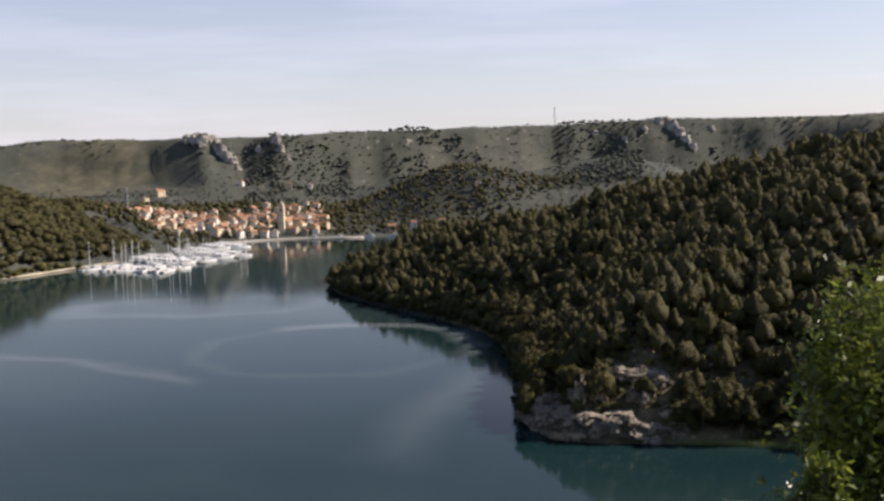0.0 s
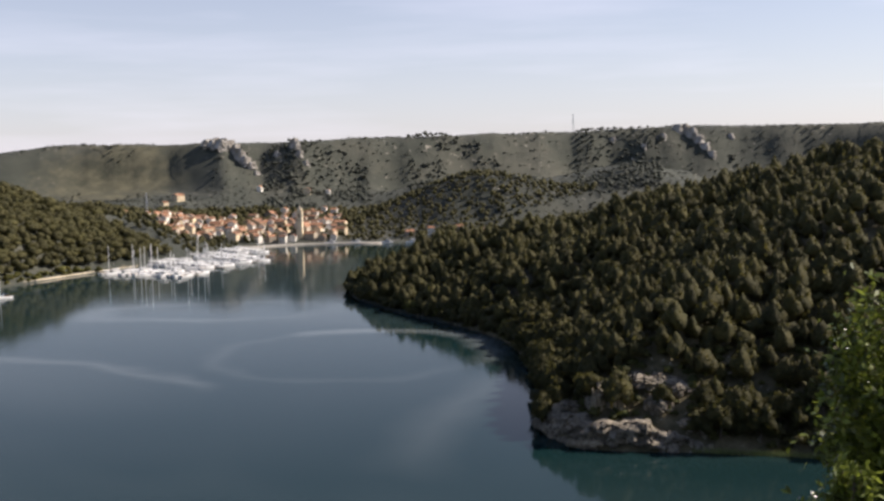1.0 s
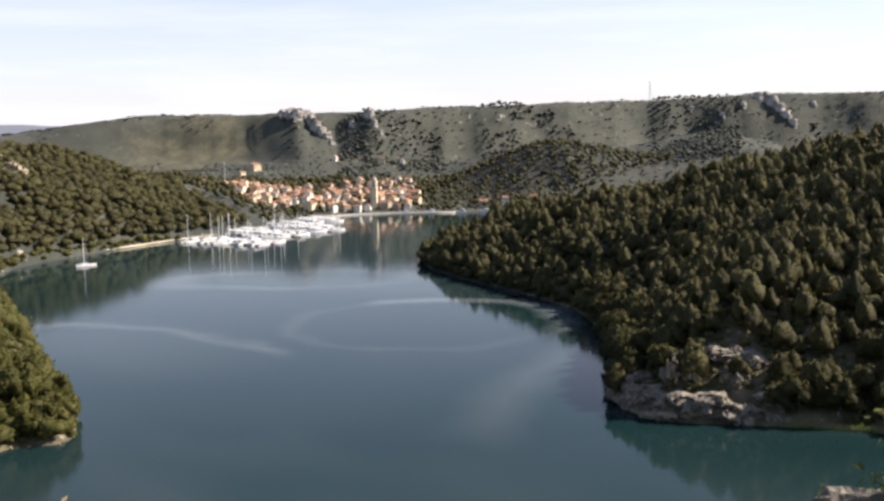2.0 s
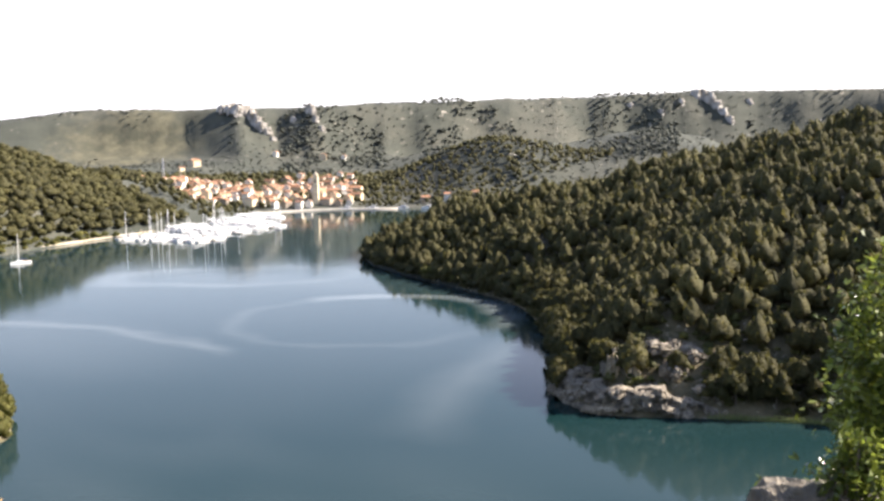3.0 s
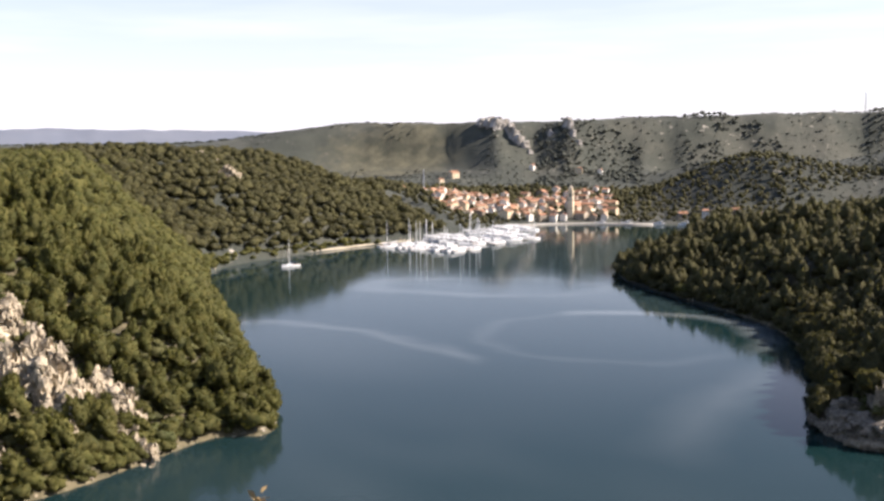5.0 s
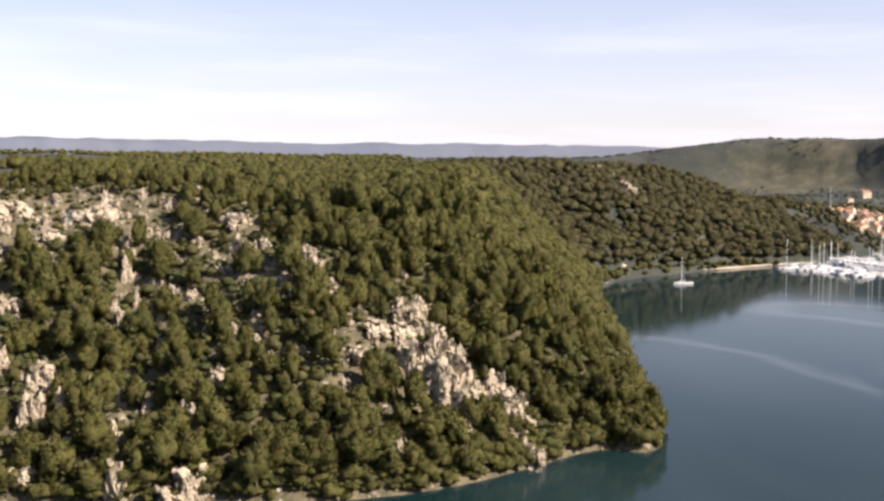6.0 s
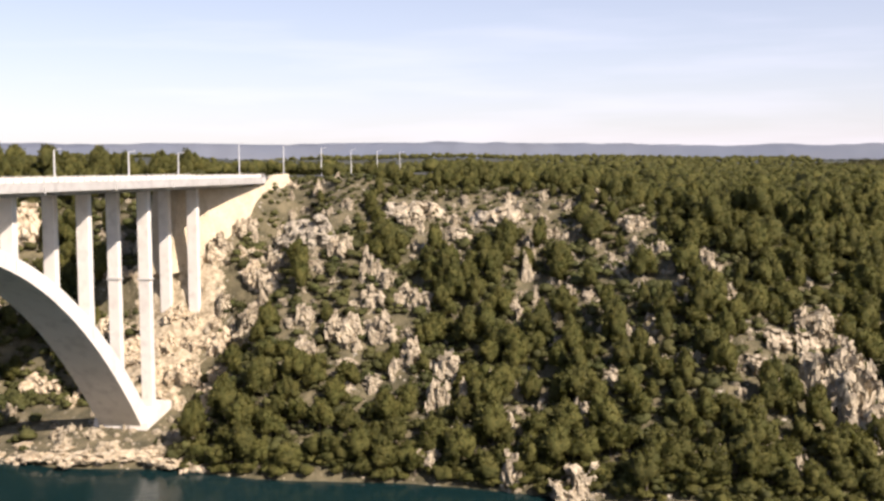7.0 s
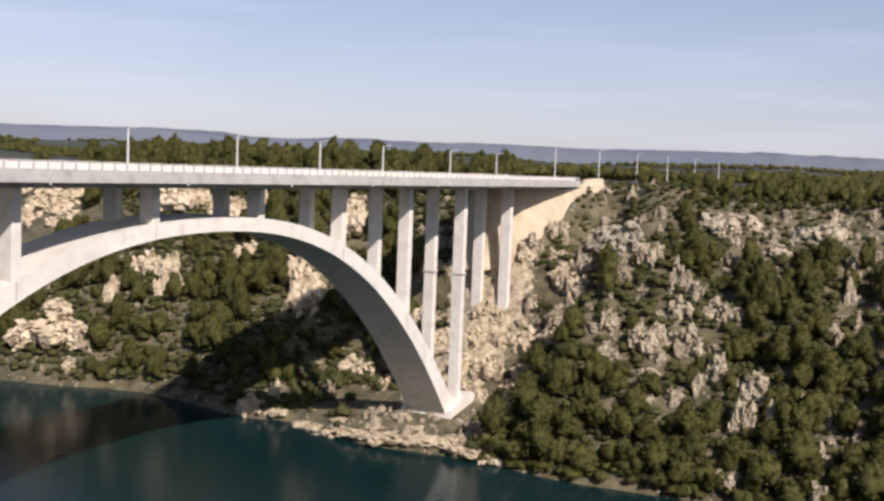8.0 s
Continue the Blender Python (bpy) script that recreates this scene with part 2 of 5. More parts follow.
def water_material():
    """Deep green river water with calm, glassy lanes winding between rippled ones, their sky reflection painted pale.
    """
    m = bpy.data.materials.new("river_water")
    m.use_nodes = True
    n, l = m.node_tree.nodes, m.node_tree.links
    bs = n["Principled BSDF"]
    bs.inputs["Base Color"].default_value = (0.004, 0.030, 0.031, 1)
    bs.inputs["IOR"].default_value = 1.165
    tc = n.new("ShaderNodeTexCoord")

    def lanes(turn, sx, sy, warp, a, b):
        mp = n.new("ShaderNodeMapping")
        mp.inputs["Rotation"].default_value = (0, 0, radians(turn))
        mp.inputs["Scale"].default_value = (sx, sy, 0.01)
        l.new(tc.outputs["Object"], mp.inputs["Vector"])
        t = n.new("ShaderNodeTexNoise")
        t.inputs["Scale"].default_value, t.inputs["Detail"].default_value = 1.0, 2.0
        t.inputs["Distortion"].default_value = warp
        l.new(mp.outputs["Vector"], t.inputs["Vector"])
        r = n.new("ShaderNodeValToRGB")
        r.color_ramp.elements[0].position, r.color_ramp.elements[1].position = a, b
        l.new(t.outputs["Fac"], r.inputs["Fac"])
        return r.outputs["Color"]

    def streak(cx, cy, turn, a, b, width, gate, most, lo, hi, west=-9.0):
        """A lane along an ellipse, frayed by noise and broken off where the gate noise is low."""
        mp = n.new("ShaderNodeMapping")
        mp.vector_type = 'TEXTURE'
        mp.inputs["Location"].default_value = (cx, cy, 0)
        mp.inputs["Rotation"].default_value = (0, 0, radians(turn))
        mp.inputs["Scale"].default_value = (a, b, 1e5)
        l.new(frayed, mp.inputs["Vector"])
        ln = n.new("ShaderNodeVectorMath")
        ln.operation = 'LENGTH'
        l.new(mp.outputs["Vector"], ln.inputs[0])
        d = n.new("ShaderNodeMath")
        d.operation = 'SUBTRACT'
        l.new(ln.outputs["Value"], d.inputs[0])
        d.inputs[1].default_value = 1.0
        ab = n.new("ShaderNodeMath")
        ab.operation = 'ABSOLUTE'
        l.new(d.outputs[0], ab.inputs[0])
        mr = n.new("ShaderNodeMapRange")
        mr.inputs["From Min"].default_value, mr.inputs["From Max"].default_value = width, 0.0
        l.new(ab.outputs[0], mr.inputs["Value"])
        g = lanes(gate, 0.010, 0.010, 0.8, 0.36, 0.62)
        # only the arc whose y lies between lo and hi and east of west, in half axes
        xyz = n.new("ShaderNodeSeparateXYZ")
        l.new(mp.outputs["Vector"], xyz.inputs[0])
        out = mr.outputs["Result"]
        for axis, a0, a1 in ("Y", lo - 0.15, lo + 0.15), ("Y", hi + 0.15, hi - 0.15), ("X", west - 0.12, west + 0.12):
            gt = n.new("ShaderNodeMapRange")
            gt.interpolation_type = 'SMOOTHSTEP'
            gt.inputs["From Min"].default_value, gt.inputs["From Max"].default_value = a0, a1
            l.new(xyz.outputs[axis], gt.inputs["Value"])
            mk = n.new("ShaderNodeMath")
            mk.operation = 'MULTIPLY'
            l.new(out, mk.inputs[0])
            l.new(gt.outputs["Result"], mk.inputs[1])
            out = mk.outputs[0]
        soft_ = n.new("ShaderNodeMapRange")
        soft_.inputs["To Min"].default_value, soft_.inputs["To Max"].default_value = most * 0.55, most
        l.new(g, soft_.inputs["Value"])
        mu = n.new("ShaderNodeMath")
        mu.operation = 'MULTIPLY'
        l.new(out, mu.inputs[0])
        l.new(soft_.outputs["Result"], mu.inputs[1])
        return mu.outputs[0]

    wob = n.new("ShaderNodeTexNoise")
    wob.inputs["Scale"].default_value, wob.inputs["Detail"].default_value = 0.03, 3
    l.new(tc.outputs["Object"], wob.inputs["Vector"])
    sc = n.new("ShaderNodeVectorMath")
    sc.operation = 'SCALE'
    sc.inputs["Scale"].default_value = 22.0
    l.new(wob.outputs["Color"], sc.inputs[0])
    ad = n.new("ShaderNodeVectorMath")
    ad.operation = 'ADD'
    l.new(tc.outputs["Object"], ad.inputs[0])
    l.new(sc.outputs[0], ad.inputs[1])
    frayed = ad.outputs[0]
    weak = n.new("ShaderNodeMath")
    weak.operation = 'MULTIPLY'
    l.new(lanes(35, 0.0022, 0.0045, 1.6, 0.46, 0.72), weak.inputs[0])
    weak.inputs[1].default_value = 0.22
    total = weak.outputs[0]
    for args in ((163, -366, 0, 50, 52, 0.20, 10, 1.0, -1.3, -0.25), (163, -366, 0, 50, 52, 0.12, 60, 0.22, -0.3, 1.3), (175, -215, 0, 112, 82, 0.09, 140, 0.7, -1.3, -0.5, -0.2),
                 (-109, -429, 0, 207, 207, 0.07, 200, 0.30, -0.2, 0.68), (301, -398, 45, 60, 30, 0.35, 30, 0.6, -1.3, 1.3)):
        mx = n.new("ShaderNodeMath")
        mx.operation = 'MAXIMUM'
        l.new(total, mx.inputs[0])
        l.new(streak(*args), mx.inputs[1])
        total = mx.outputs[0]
    # sky reflected in the lanes is painted: a paler base colour along them
    sheen = n.new("ShaderNodeMixRGB")
    sheen.inputs["Color1"].default_value = (0.006, 0.021, 0.022, 1)
    sheen.inputs["Color2"].default_value = (0.105, 0.125, 0.128, 1)
    l.new(total, sheen.inputs["Fac"])
    l.new(sheen.outputs["Color"], bs.inputs["Base Color"])
    rr = n.new("ShaderNodeMapRange")
    rr.inputs["To Min"].default_value, rr.inputs["To Max"].default_value = 0.065, 0.04
    l.new(total, rr.inputs["Value"])
    l.new(rr.outputs["Result"], bs.inputs["Roughness"])
    rip = n.new("ShaderNodeTexNoise")
    rip.inputs["Scale"].default_value, rip.inputs["Detail"].default_value = 0.55, 5
    l.new(tc.outputs["Object"], rip.inputs["Vector"])
    st = n.new("ShaderNodeMapRange")
    st.inputs["To Min"].default_value, st.inputs["To Max"].default_value = 0.055, 0.025
    l.new(total, st.inputs["Value"])
    bp = n.new("ShaderNodeBump")
    bp.inputs["Distance"].default_value = 0.3
    # a breeze ruffles the reach under the bridge
    at = n.new("ShaderNodeSeparateXYZ")
    l.new(tc.outputs["Object"], at.inputs[0])
    wind = n.new("ShaderNodeMapRange")
    wind.inputs["From Min"].default_value, wind.inputs["From Max"].default_value = -270.0, -110.0
    wind.inputs["To Min"].default_value, wind.inputs["To Max"].default_value = 0.0, 0.30
    l.new(at.outputs["Y"], wind.inputs["Value"])
    both = n.new("ShaderNodeMath")
    both.operation = 'ADD'
    l.new(st.outputs["Result"], both.inputs[0])
    l.new(wind.outputs["Result"], both.inputs[1])
    l.new(both.outputs[0], bp.inputs["Strength"])
    l.new(rip.outputs["Fac"], bp.inputs["Height"])
    l.new(bp.outputs["Normal"], bs.inputs["Normal"])
    return m


M_GROUND = ground_material()
M_WATER = water_material()

# ---------------------------------------------------------------- mesh helpers


def part(name, bm, mat, parent=None, label=""):
    me = bpy.data.meshes.new(name)
    bm.to_mesh(me)
    bm.free()
    me.materials.append(mat)
    ob = new(name, me)
    if parent:
        ob.parent = parent
    if label:
        ob["label"] = label
    return ob


def mesh_part(name, verts, faces, mat, parent=None, label="", smooth=False):
    """A mesh from vertex and face arrays (faces all of one size)."""
    v, q = np.asarray(verts, dtype=np.float32), np.asarray(faces, dtype=np.int32)
    me = bpy.data.meshes.new(name)
    me.vertices.add(len(v))
    me.vertices.foreach_set("co", v.ravel())
    k = q.shape[1]
    me.loops.add(q.size)
    me.loops.foreach_set("vertex_index", q.ravel())
    me.polygons.add(len(q))
    me.polygons.foreach_set("loop_start", np.arange(0, q.size, k, dtype=np.int32))
    if smooth:
        me.polygons.foreach_set("use_smooth", np.ones(len(q), dtype=bool))
    me.update(calc_edges=True)
    me.materials.append(mat)
    ob = new(name, me)
    if parent:
        ob.parent = parent
    if label:
        ob["label"] = label
    return ob


def box(bm, x0, x1, y0, y1, z0, z1):
    vs = [bm.verts.new((x, y, z)) for z in (z0, z1) for x, y in ((x0, y0), (x1, y0), (x1, y1), (x0, y1))]
    for f in ((3, 2, 1, 0), (4, 5, 6, 7), (0, 1, 5, 4), (1, 2, 6, 5), (2, 3, 7, 6), (3, 0, 4, 7)):
        bm.faces.new([vs[i] for i in f])
    return vs


def tube(bm, p0, p1, r0, r1, n=6):
    p0, p1 = Vector(p0), Vector(p1)
    q = (p1 - p0).to_track_quat("Z", "Y")
    rings = []
    for p, r in ((p0, r0), (p1, r1)):
        rings.append([bm.verts.new(p + q @ Vector((r * math.cos(a), r * math.sin(a), 0))) for a in [2 * math.pi * i / n for i in range(n)]])
    for i in range(n):
        bm.faces.new((rings[0][i], rings[0][(i + 1) % n], rings[1][(i + 1) % n], rings[1][i]))
    bm.faces.new(rings[0][::-1])
    bm.faces.new(rings[1])


def bevelled(bm, width, segments=1):
    bmesh.ops.bevel(bm, geom=list(bm.edges), offset=width, segments=segments, affect='EDGES', profile=0.5)
    return bm


# ---------------------------------------------------------------- the lie of the land
RNG = np.random.default_rng(7)
TABLE = RNG.random((256, 256)).astype(np.float32)


def vnoise(x, y):
    xi, yi = np.floor(x).astype(int), np.floor(y).astype(int)
    fx, fy = x - xi, y - yi
    fx, fy = fx * fx * (3 - 2 * fx), fy * fy * (3 - 2 * fy)
    a, b = TABLE[xi % 256, yi % 256], TABLE[(xi + 1) % 256, yi % 256]
    c, d = TABLE[xi % 256, (yi + 1) % 256], TABLE[(xi + 1) % 256, (yi + 1) % 256]
    return (a * (1 - fx) + b * fx) * (1 - fy) + (c * (1 - fx) + d * fx) * fy


def fbm(x, y, size, octaves=4, gain=0.5):
    """Smooth noise, about -1 to 1."""
    total, amp, s = 0.0, 1.0, 1.0 / size
    for k in range(octaves):
        total = total + amp * (vnoise(x * s + 17.3 * k, y * s - 9.1 * k) * 2 - 1)
        amp, s = amp * gain, s * 2.03
    return total


def spline(points, sub=4):
    p = np.array(points, float)
    out = []
    n = len(p)
    for i in range(n):
        a, b, c, d = p[i - 1], p[i], p[(i + 1) % n], p[(i + 2) % n]
        for k in range(sub):
            t = k / sub
            out.append(0.5 * (2 * b + (c - a) * t + (2 * a - 5 * b + 4 * c - d) * t * t + (3 * b - a - 3 * c + d) * t ** 3))
    return np.array(out)


# the river's banks: the wooded far bank with the bridge, bay, marina and town
BANK_FAR = [(40, 620), (30, 420), (52, 260), (68, 136), (82, 90), (76, 50), (80, 32), (72, 8), (75, -20), (72, -46), (75, -78), (72, -106),
            (67, -140), (72, -168), (86, -192), (96, -208.5), (95, -224), (150, -240), (250, -264), (360, -292), (448, -328), (494, -402),
            (514, -445), (530, -500), (556, -560), (610, -645), (592, -690), (556, -722), (520, -748), (440, -800), (340, -880), (200, -960), (0, -1010), (-200, -1040)]
# the dark headland, the inlet and the bank with the lookout
BANK_NEAR = [(-200, -900), (0, -850), (150, -760), (270, -640), (331, -543), (286, -487), (233, -464), (199, -454), (151, -441), (119, -426),
             (85, -398), (59, -373), (38, -347), (24, -334), (7, -330), (-10, -341), (-30, -357), (-45, -362), (-80, -380), (-160, -420), (-260, -460),
             (-272, -436), (-190, -360), (-130, -280), (-92, -210), (-79, -140), (-81, -70), (-86, 0), (-78, 100), (-74, 250), (-94, 430), (-60, 620)]
RIVER = spline(BANK_FAR + BANK_NEAR, 3)

# x, y, height of the land there, and how far from the water it is reached
LAND_FAR = [(160, 0, 65, 92), (165, 90, 66, 92), (170, -90, 63, 100), (150, -150, 52, 85), (120, -205, 26, 42), (190, -195, 52, 55),
            (300, -205, 60, 55), (420, -250, 62, 80), (560, -330, 66, 120), (680, -430, 64, 150), (720, -520, 48, 150), (650, -560, 26, 100),
            (640, -610, 8, 60), (300, 0, 66, 100), (600, -60, 68, 100), (300, 300, 60, 100), (600, 300, 61, 100), (850, 200, 64, 100), (800, 600, 63, 100)]
LAND_TOWN = [(660, -680, 14, 90), (720, -700, 17, 150), (780, -760, 25, 200), (600, -770, 5, 40), (640, -850, 12, 100), (560, -900, 10, 120), (880, -700, 33, 260)]
LAND_HILLS = [(1050, -780, 70, 480), (800, -1050, 62, 480), (400, -1200, 66, 420), (100, -1220, 70, 380)]
for az_ in range(-84, 64, 8):
    # the rim of the plateau all round, a little over a degree above the eye
    el_ = np.interp(az_, (-67, -60, -44, -36, -23, -10, 3, 12, 20, 30, 38, 51), (1.6, 1.6, 1.45, 1.25, 1.0, 0.9, 1.0, 1.15, 1.1, 1.35, 1.1, 1.25))
    if az_ > -26:
        el_ -= 0.45        # inland the plain runs low, below the distant ranges
    for r_, drop in ((1500, 6), (1900, 9), (3200, 24)):
        LAND_HILLS.append((EYE.x + r_ * math.cos(radians(az_)), EYE.y + r_ * math.sin(radians(az_)), EYE.z + r_ * math.tan(radians(el_)) - drop, 480 if az_ < -28 else 300))
LAND_NEAR = [(264, -500, 14, 32), (242, -535, 23, 55), (194, -524, 31, 75), (141, -516, 45, 95), (90, -505, 53, 105), (55, -499, 58, 112), (20, -525, 65, 130),
             (-60, -520, 72, 140), (-250, -560, 78, 140), (-147, -132, 66.5, 66), (-165, 0, 64, 70), (-175, 120, 66, 80), (-185, -230, 70, 80), (-320, -100, 76, 90), (-900, 0, 110, 200), (-900, -900, 110, 200)]
LAND = np.array(LAND_FAR + LAND_TOWN + LAND_HILLS + LAND_NEAR, float)


def shore(x, y):
    """Distance from the river's edge: inland positive, over water negative."""
    a, b = RIVER, np.roll(RIVER, -1, axis=0)
    best = np.full(x.shape, 1e18)
    inside = np.zeros(x.shape, bool)
    for (ax, ay), (bx, by) in zip(a, b):
        ex, ey = bx - ax, by - ay
        t = np.clip(((x - ax) * ex + (y - ay) * ey) / (ex * ex + ey * ey), 0, 1)
        best = np.minimum(best, (x - ax - t * ex) ** 2 + (y - ay - t * ey) ** 2)
        if ay != by:
            inside ^= ((ay > y) != (by > y)) & (x < ex * (y - ay) / ey + ax)
    return np.where(inside, -1, 1) * np.sqrt(best)


def height(x, y, fine=True):
    x, y = np.atleast_1d(np.asarray(x, float)), np.atleast_1d(np.asarray(y, float))
    d = shore(x, y)
    top, wide, total = np.zeros(x.shape), np.zeros(x.shape), np.zeros(x.shape)
    for px, py, ph, pw in LAND:
        w = 1.0 / ((x - px) ** 2 + (y - py) ** 2 + 400.0) ** 1.6
        top += w * ph
        wide += w * pw
        total += w
    top, wide = top / total, wide / total
    s = np.clip(d / wide, 0, 1.25)
    g = np.where(s < 1, s ** 0.92 * (1.12 - 0.12 * s), 1.0)
    g = np.minimum(g, 1.0)
    far = np.clip((d - 60) / 600, 0, 1)
    slope = np.clip(s * 4, 0, 1) * np.clip((1.25 - s) * 2.2, 0.25, 1)
    h = top * g + np.clip(d / 25, 0, 1) * 0.5
    h = h + far * np.clip(1.5 - g * 1.35, 0.14, 1) * (fbm(x, y, 420, 4) * 15 + np.abs(fbm(x + 900, y, 260, 3)) * 12 - 4)
    # the plateau's scarp behind the town, cut by gullies, and a wooded foothill before it
    rad, turn = np.hypot(x - EYE.x, y - EYE.y), np.degrees(np.arctan2(y - EYE.y, x - EYE.x))
    rim_el = np.interp(turn, (-72, -67.4, -63.2, -57.5, -51.8, -45.6, -41, -37.1, -31.2, -22.8), (1.45, 1.45, 1.47, 1.57, 1.45, 1.39, 1.36, 1.27, 1.23, 1.2))
    rim_r = np.interp(turn, (-72, -60, -52, -45, -38, -33, -26), (1560, 1560, 1500, 1420, 1330, 1290, 1420)) + 34 * fbm(x + 340, y + 150, 210, 3) + 9 * fbm(turn * 100, turn * 0 + 7.0, 130, 4)
    rim = EYE.z + np.interp(turn, (-72, -60, -52, -45, -38, -33, -26), (1560, 1560, 1500, 1420, 1330, 1290, 1420)) * np.tan(np.radians(rim_el))
    up = np.clip((rad - (rim_r - 155)) / 160, 0, 1)
    low_ = np.minimum(h, 30 + 6 * fbm(x, y, 120, 3))
    knoll = 44 * np.exp(-((turn + 46.5) / 4.6) ** 2 - ((rad - 1060) / 120) ** 2) + 26 * np.exp(-((turn + 54.5) / 4.0) ** 2 - ((rad - 1150) / 120) ** 2)
    scarp = low_ + knoll * (1 - up) + (rim - low_) * (up ** 1.5 * 0.45 + 0.55 * np.clip((up - 0.45) / 0.5, 0, 1)) + 5 * up * (1 - up) * fbm(x, y, 60, 3) + 1.2 * fbm(x, y, 45, 2) * up
    share = np.clip((turn + 74) / 5, 0, 1) * np.clip((-17.5 - turn) / 7, 0, 1) * np.clip((rad - 830) / 160, 0, 1) * np.clip((d - 50) / 90, 0, 1)
    h = h * (1 - share) + scarp * share
    home = np.clip((np.hypot(x + 147, y + 132) - 3) / 30, 0, 1)
    h = h + home * slope * np.clip(d / 12, 0, 1) * (fbm(x, y, 34, 4) * 3.4)
    # the bench under the arch's foot, and the steep brow in front of the lookout
    bench = np.clip((46 - np.abs(y - 14)) / 16, 0, 1) * (x > 0) * (x < 220)
    h = h * (1 - bench) + np.minimum(h, np.where(d < 32, 1.2 + d * 0.2, 7.6 + (d - 32) * 1.12)) * bench
    ahead = (x - EYE.x) * 0.990 - (y - EYE.y) * 0.139
    brow = 66.55 - 1.1 * np.maximum(0, ahead - 0.25)
    h = np.where(np.hypot(x - EYE.x, y - EYE.y) < 130, np.where(x < -40, np.minimum(h, np.maximum(brow, 0.4)), h), h)
    # the embankment that carries the motorway onto the bridge
    bank = 66.0 - 0.6 * np.maximum(0, 168 - np.abs(x)) - 0.5 * np.maximum(0, np.abs(y) - 13)
    h = np.where((np.abs(x) > 128) & (np.abs(x) < 200) & (np.abs(y) < 60), np.maximum(h, np.minimum(bank, 65.0)), h)
    lane = np.clip((30 - np.abs(y)) / 12, 0, 1) * np.clip((np.abs(x) - 150) / 14, 0, 1) * (np.abs(x) < 900)
    h = h * (1 - lane) + np.minimum(65.4, h + 20) * lane
    h = h - 11 * np.exp(-((x - 157) / 13) ** 2 - ((y + 22) / 8) ** 2)
    return np.where(d > 0, np.maximum(h, 0.15 + 0.25 * np.minimum(d, 3)), np.maximum(d * 0.6, -14)), d


def height_at(x, y):
    return float(height(x, y)[0][0])


def build_ground():
    az = np.radians(np.concatenate([np.arange(-80, 62, 0.3), np.arange(62, 280, 2.0)]))
    r, rings = 0.02, []
    while r < 4700:
        rings.append(r)
        r += 1.2 if r < 14 else 4.0 if r < 130 else 3.2 if r < 340 else max(3.2, 0.016 * r)
    rr = np.array(rings)
    x = EYE.x - 0.7 + rr[:, None] * np.cos(az)[None]
    y = EYE.y + 0.2 + rr[:, None] * np.sin(az)[None]
    z = height(x, y)[0]
    nr, na = x.shape
    v = np.stack([x, y, z], -1).reshape(-1, 3)
    i, j = np.meshgrid(np.arange(nr - 1), np.arange(na), indexing="ij")
    q = np.stack([i * na + j, (i + 1) * na + j, (i + 1) * na + (j + 1) % na, i * na + (j + 1) % na], -1).reshape(-1, 4)
    ob = mesh_part("ground", v, q, M_GROUND, smooth=True)
    tagged(ob, "dry karst hillsides of pale limestone, soil and scrub", "ground", kind="structure")


build_ground()


def ranges():
    """Distant hill ranges on the horizon, with the haze painted into their blue-grey colour."""
    # air haze put into the base colour: pale blue-grey instead of hill green
    m = material("haze_painted_hills", (0.125, 0.145, 0.185), 1.0, (0.155, 0.170, 0.200), 0.0012, 0.004, third=(0.14, 0.155, 0.185))
    for name, r0, lift, lab in (("backdrop", 4000, 0.0, "low hill range on the horizon, haze painted blue-grey"), ("backdrop", 4500, 0.22, "faint far mountain ridge on the horizon")):
        az = np.radians(np.arange(-32, 80, 0.25))
        deg = np.degrees(az)
        el = np.interp(deg, (-30, -10, 3, 10, 20, 30, 37, 43, 48, 60), (0.75, 1.02, 1.22, 1.35, 1.36, 1.33, 1.22, 1.48, 1.4, 1.35)) - (0.12 if lift else 0.0)
        wave = fbm(deg * 40 + r0, deg * 0 + r0, 130, 4) * (0.16 if lift else 0.07)
        rows = []
        for k, (dr, up) in enumerate(((0, -0.9), (70, 0.25), (140, 0.6), (220, 0.9), (270, 1.0), (400, 0.3))):
            r = r0 + dr
            zz = EYE.z + r * np.tan(np.radians((el + wave + (lift - 0.12 if lift else 0)) * up)) + (fbm(deg * 300, deg * 0 + k * 500.0, 300, 3) * 6 if 0 < k < 4 else 0)
            rows.append(np.stack([EYE.x + r * np.cos(az), EYE.y + r * np.sin(az), zz], -1))
        v = np.concatenate(rows)
        c = len(az)
        i, j = np.meshgrid(np.arange(5), np.arange(c - 1), indexing="ij")
        q = np.stack([i * c + j, (i + 1) * c + j, (i + 1) * c + j + 1, i * c + j + 1], -1).reshape(-1, 4)
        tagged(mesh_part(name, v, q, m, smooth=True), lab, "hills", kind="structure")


ranges()

wx = np.array([-700, 1500, 1500, -700])
wy = np.array([-1300, -1300, 800, 800])
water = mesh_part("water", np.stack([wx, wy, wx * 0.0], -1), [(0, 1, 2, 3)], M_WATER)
tagged(water, "calm deep green river water with glassy wind lanes, sky reflection painted pale along them", "river", kind="structure")
# ---------------------------------------------------------------- the arch bridge
DECK, HALF, COL_Y = 66.0, 12.4, 4.2


def arch_top(x):
    return 58.0 - 53.0 * (abs(x - 1.5) / 95.5) ** 2.42


def arch_depth(x):
    return 2.5 + 2.0 * (abs(x - 1.5) / 95.5) ** 1.3


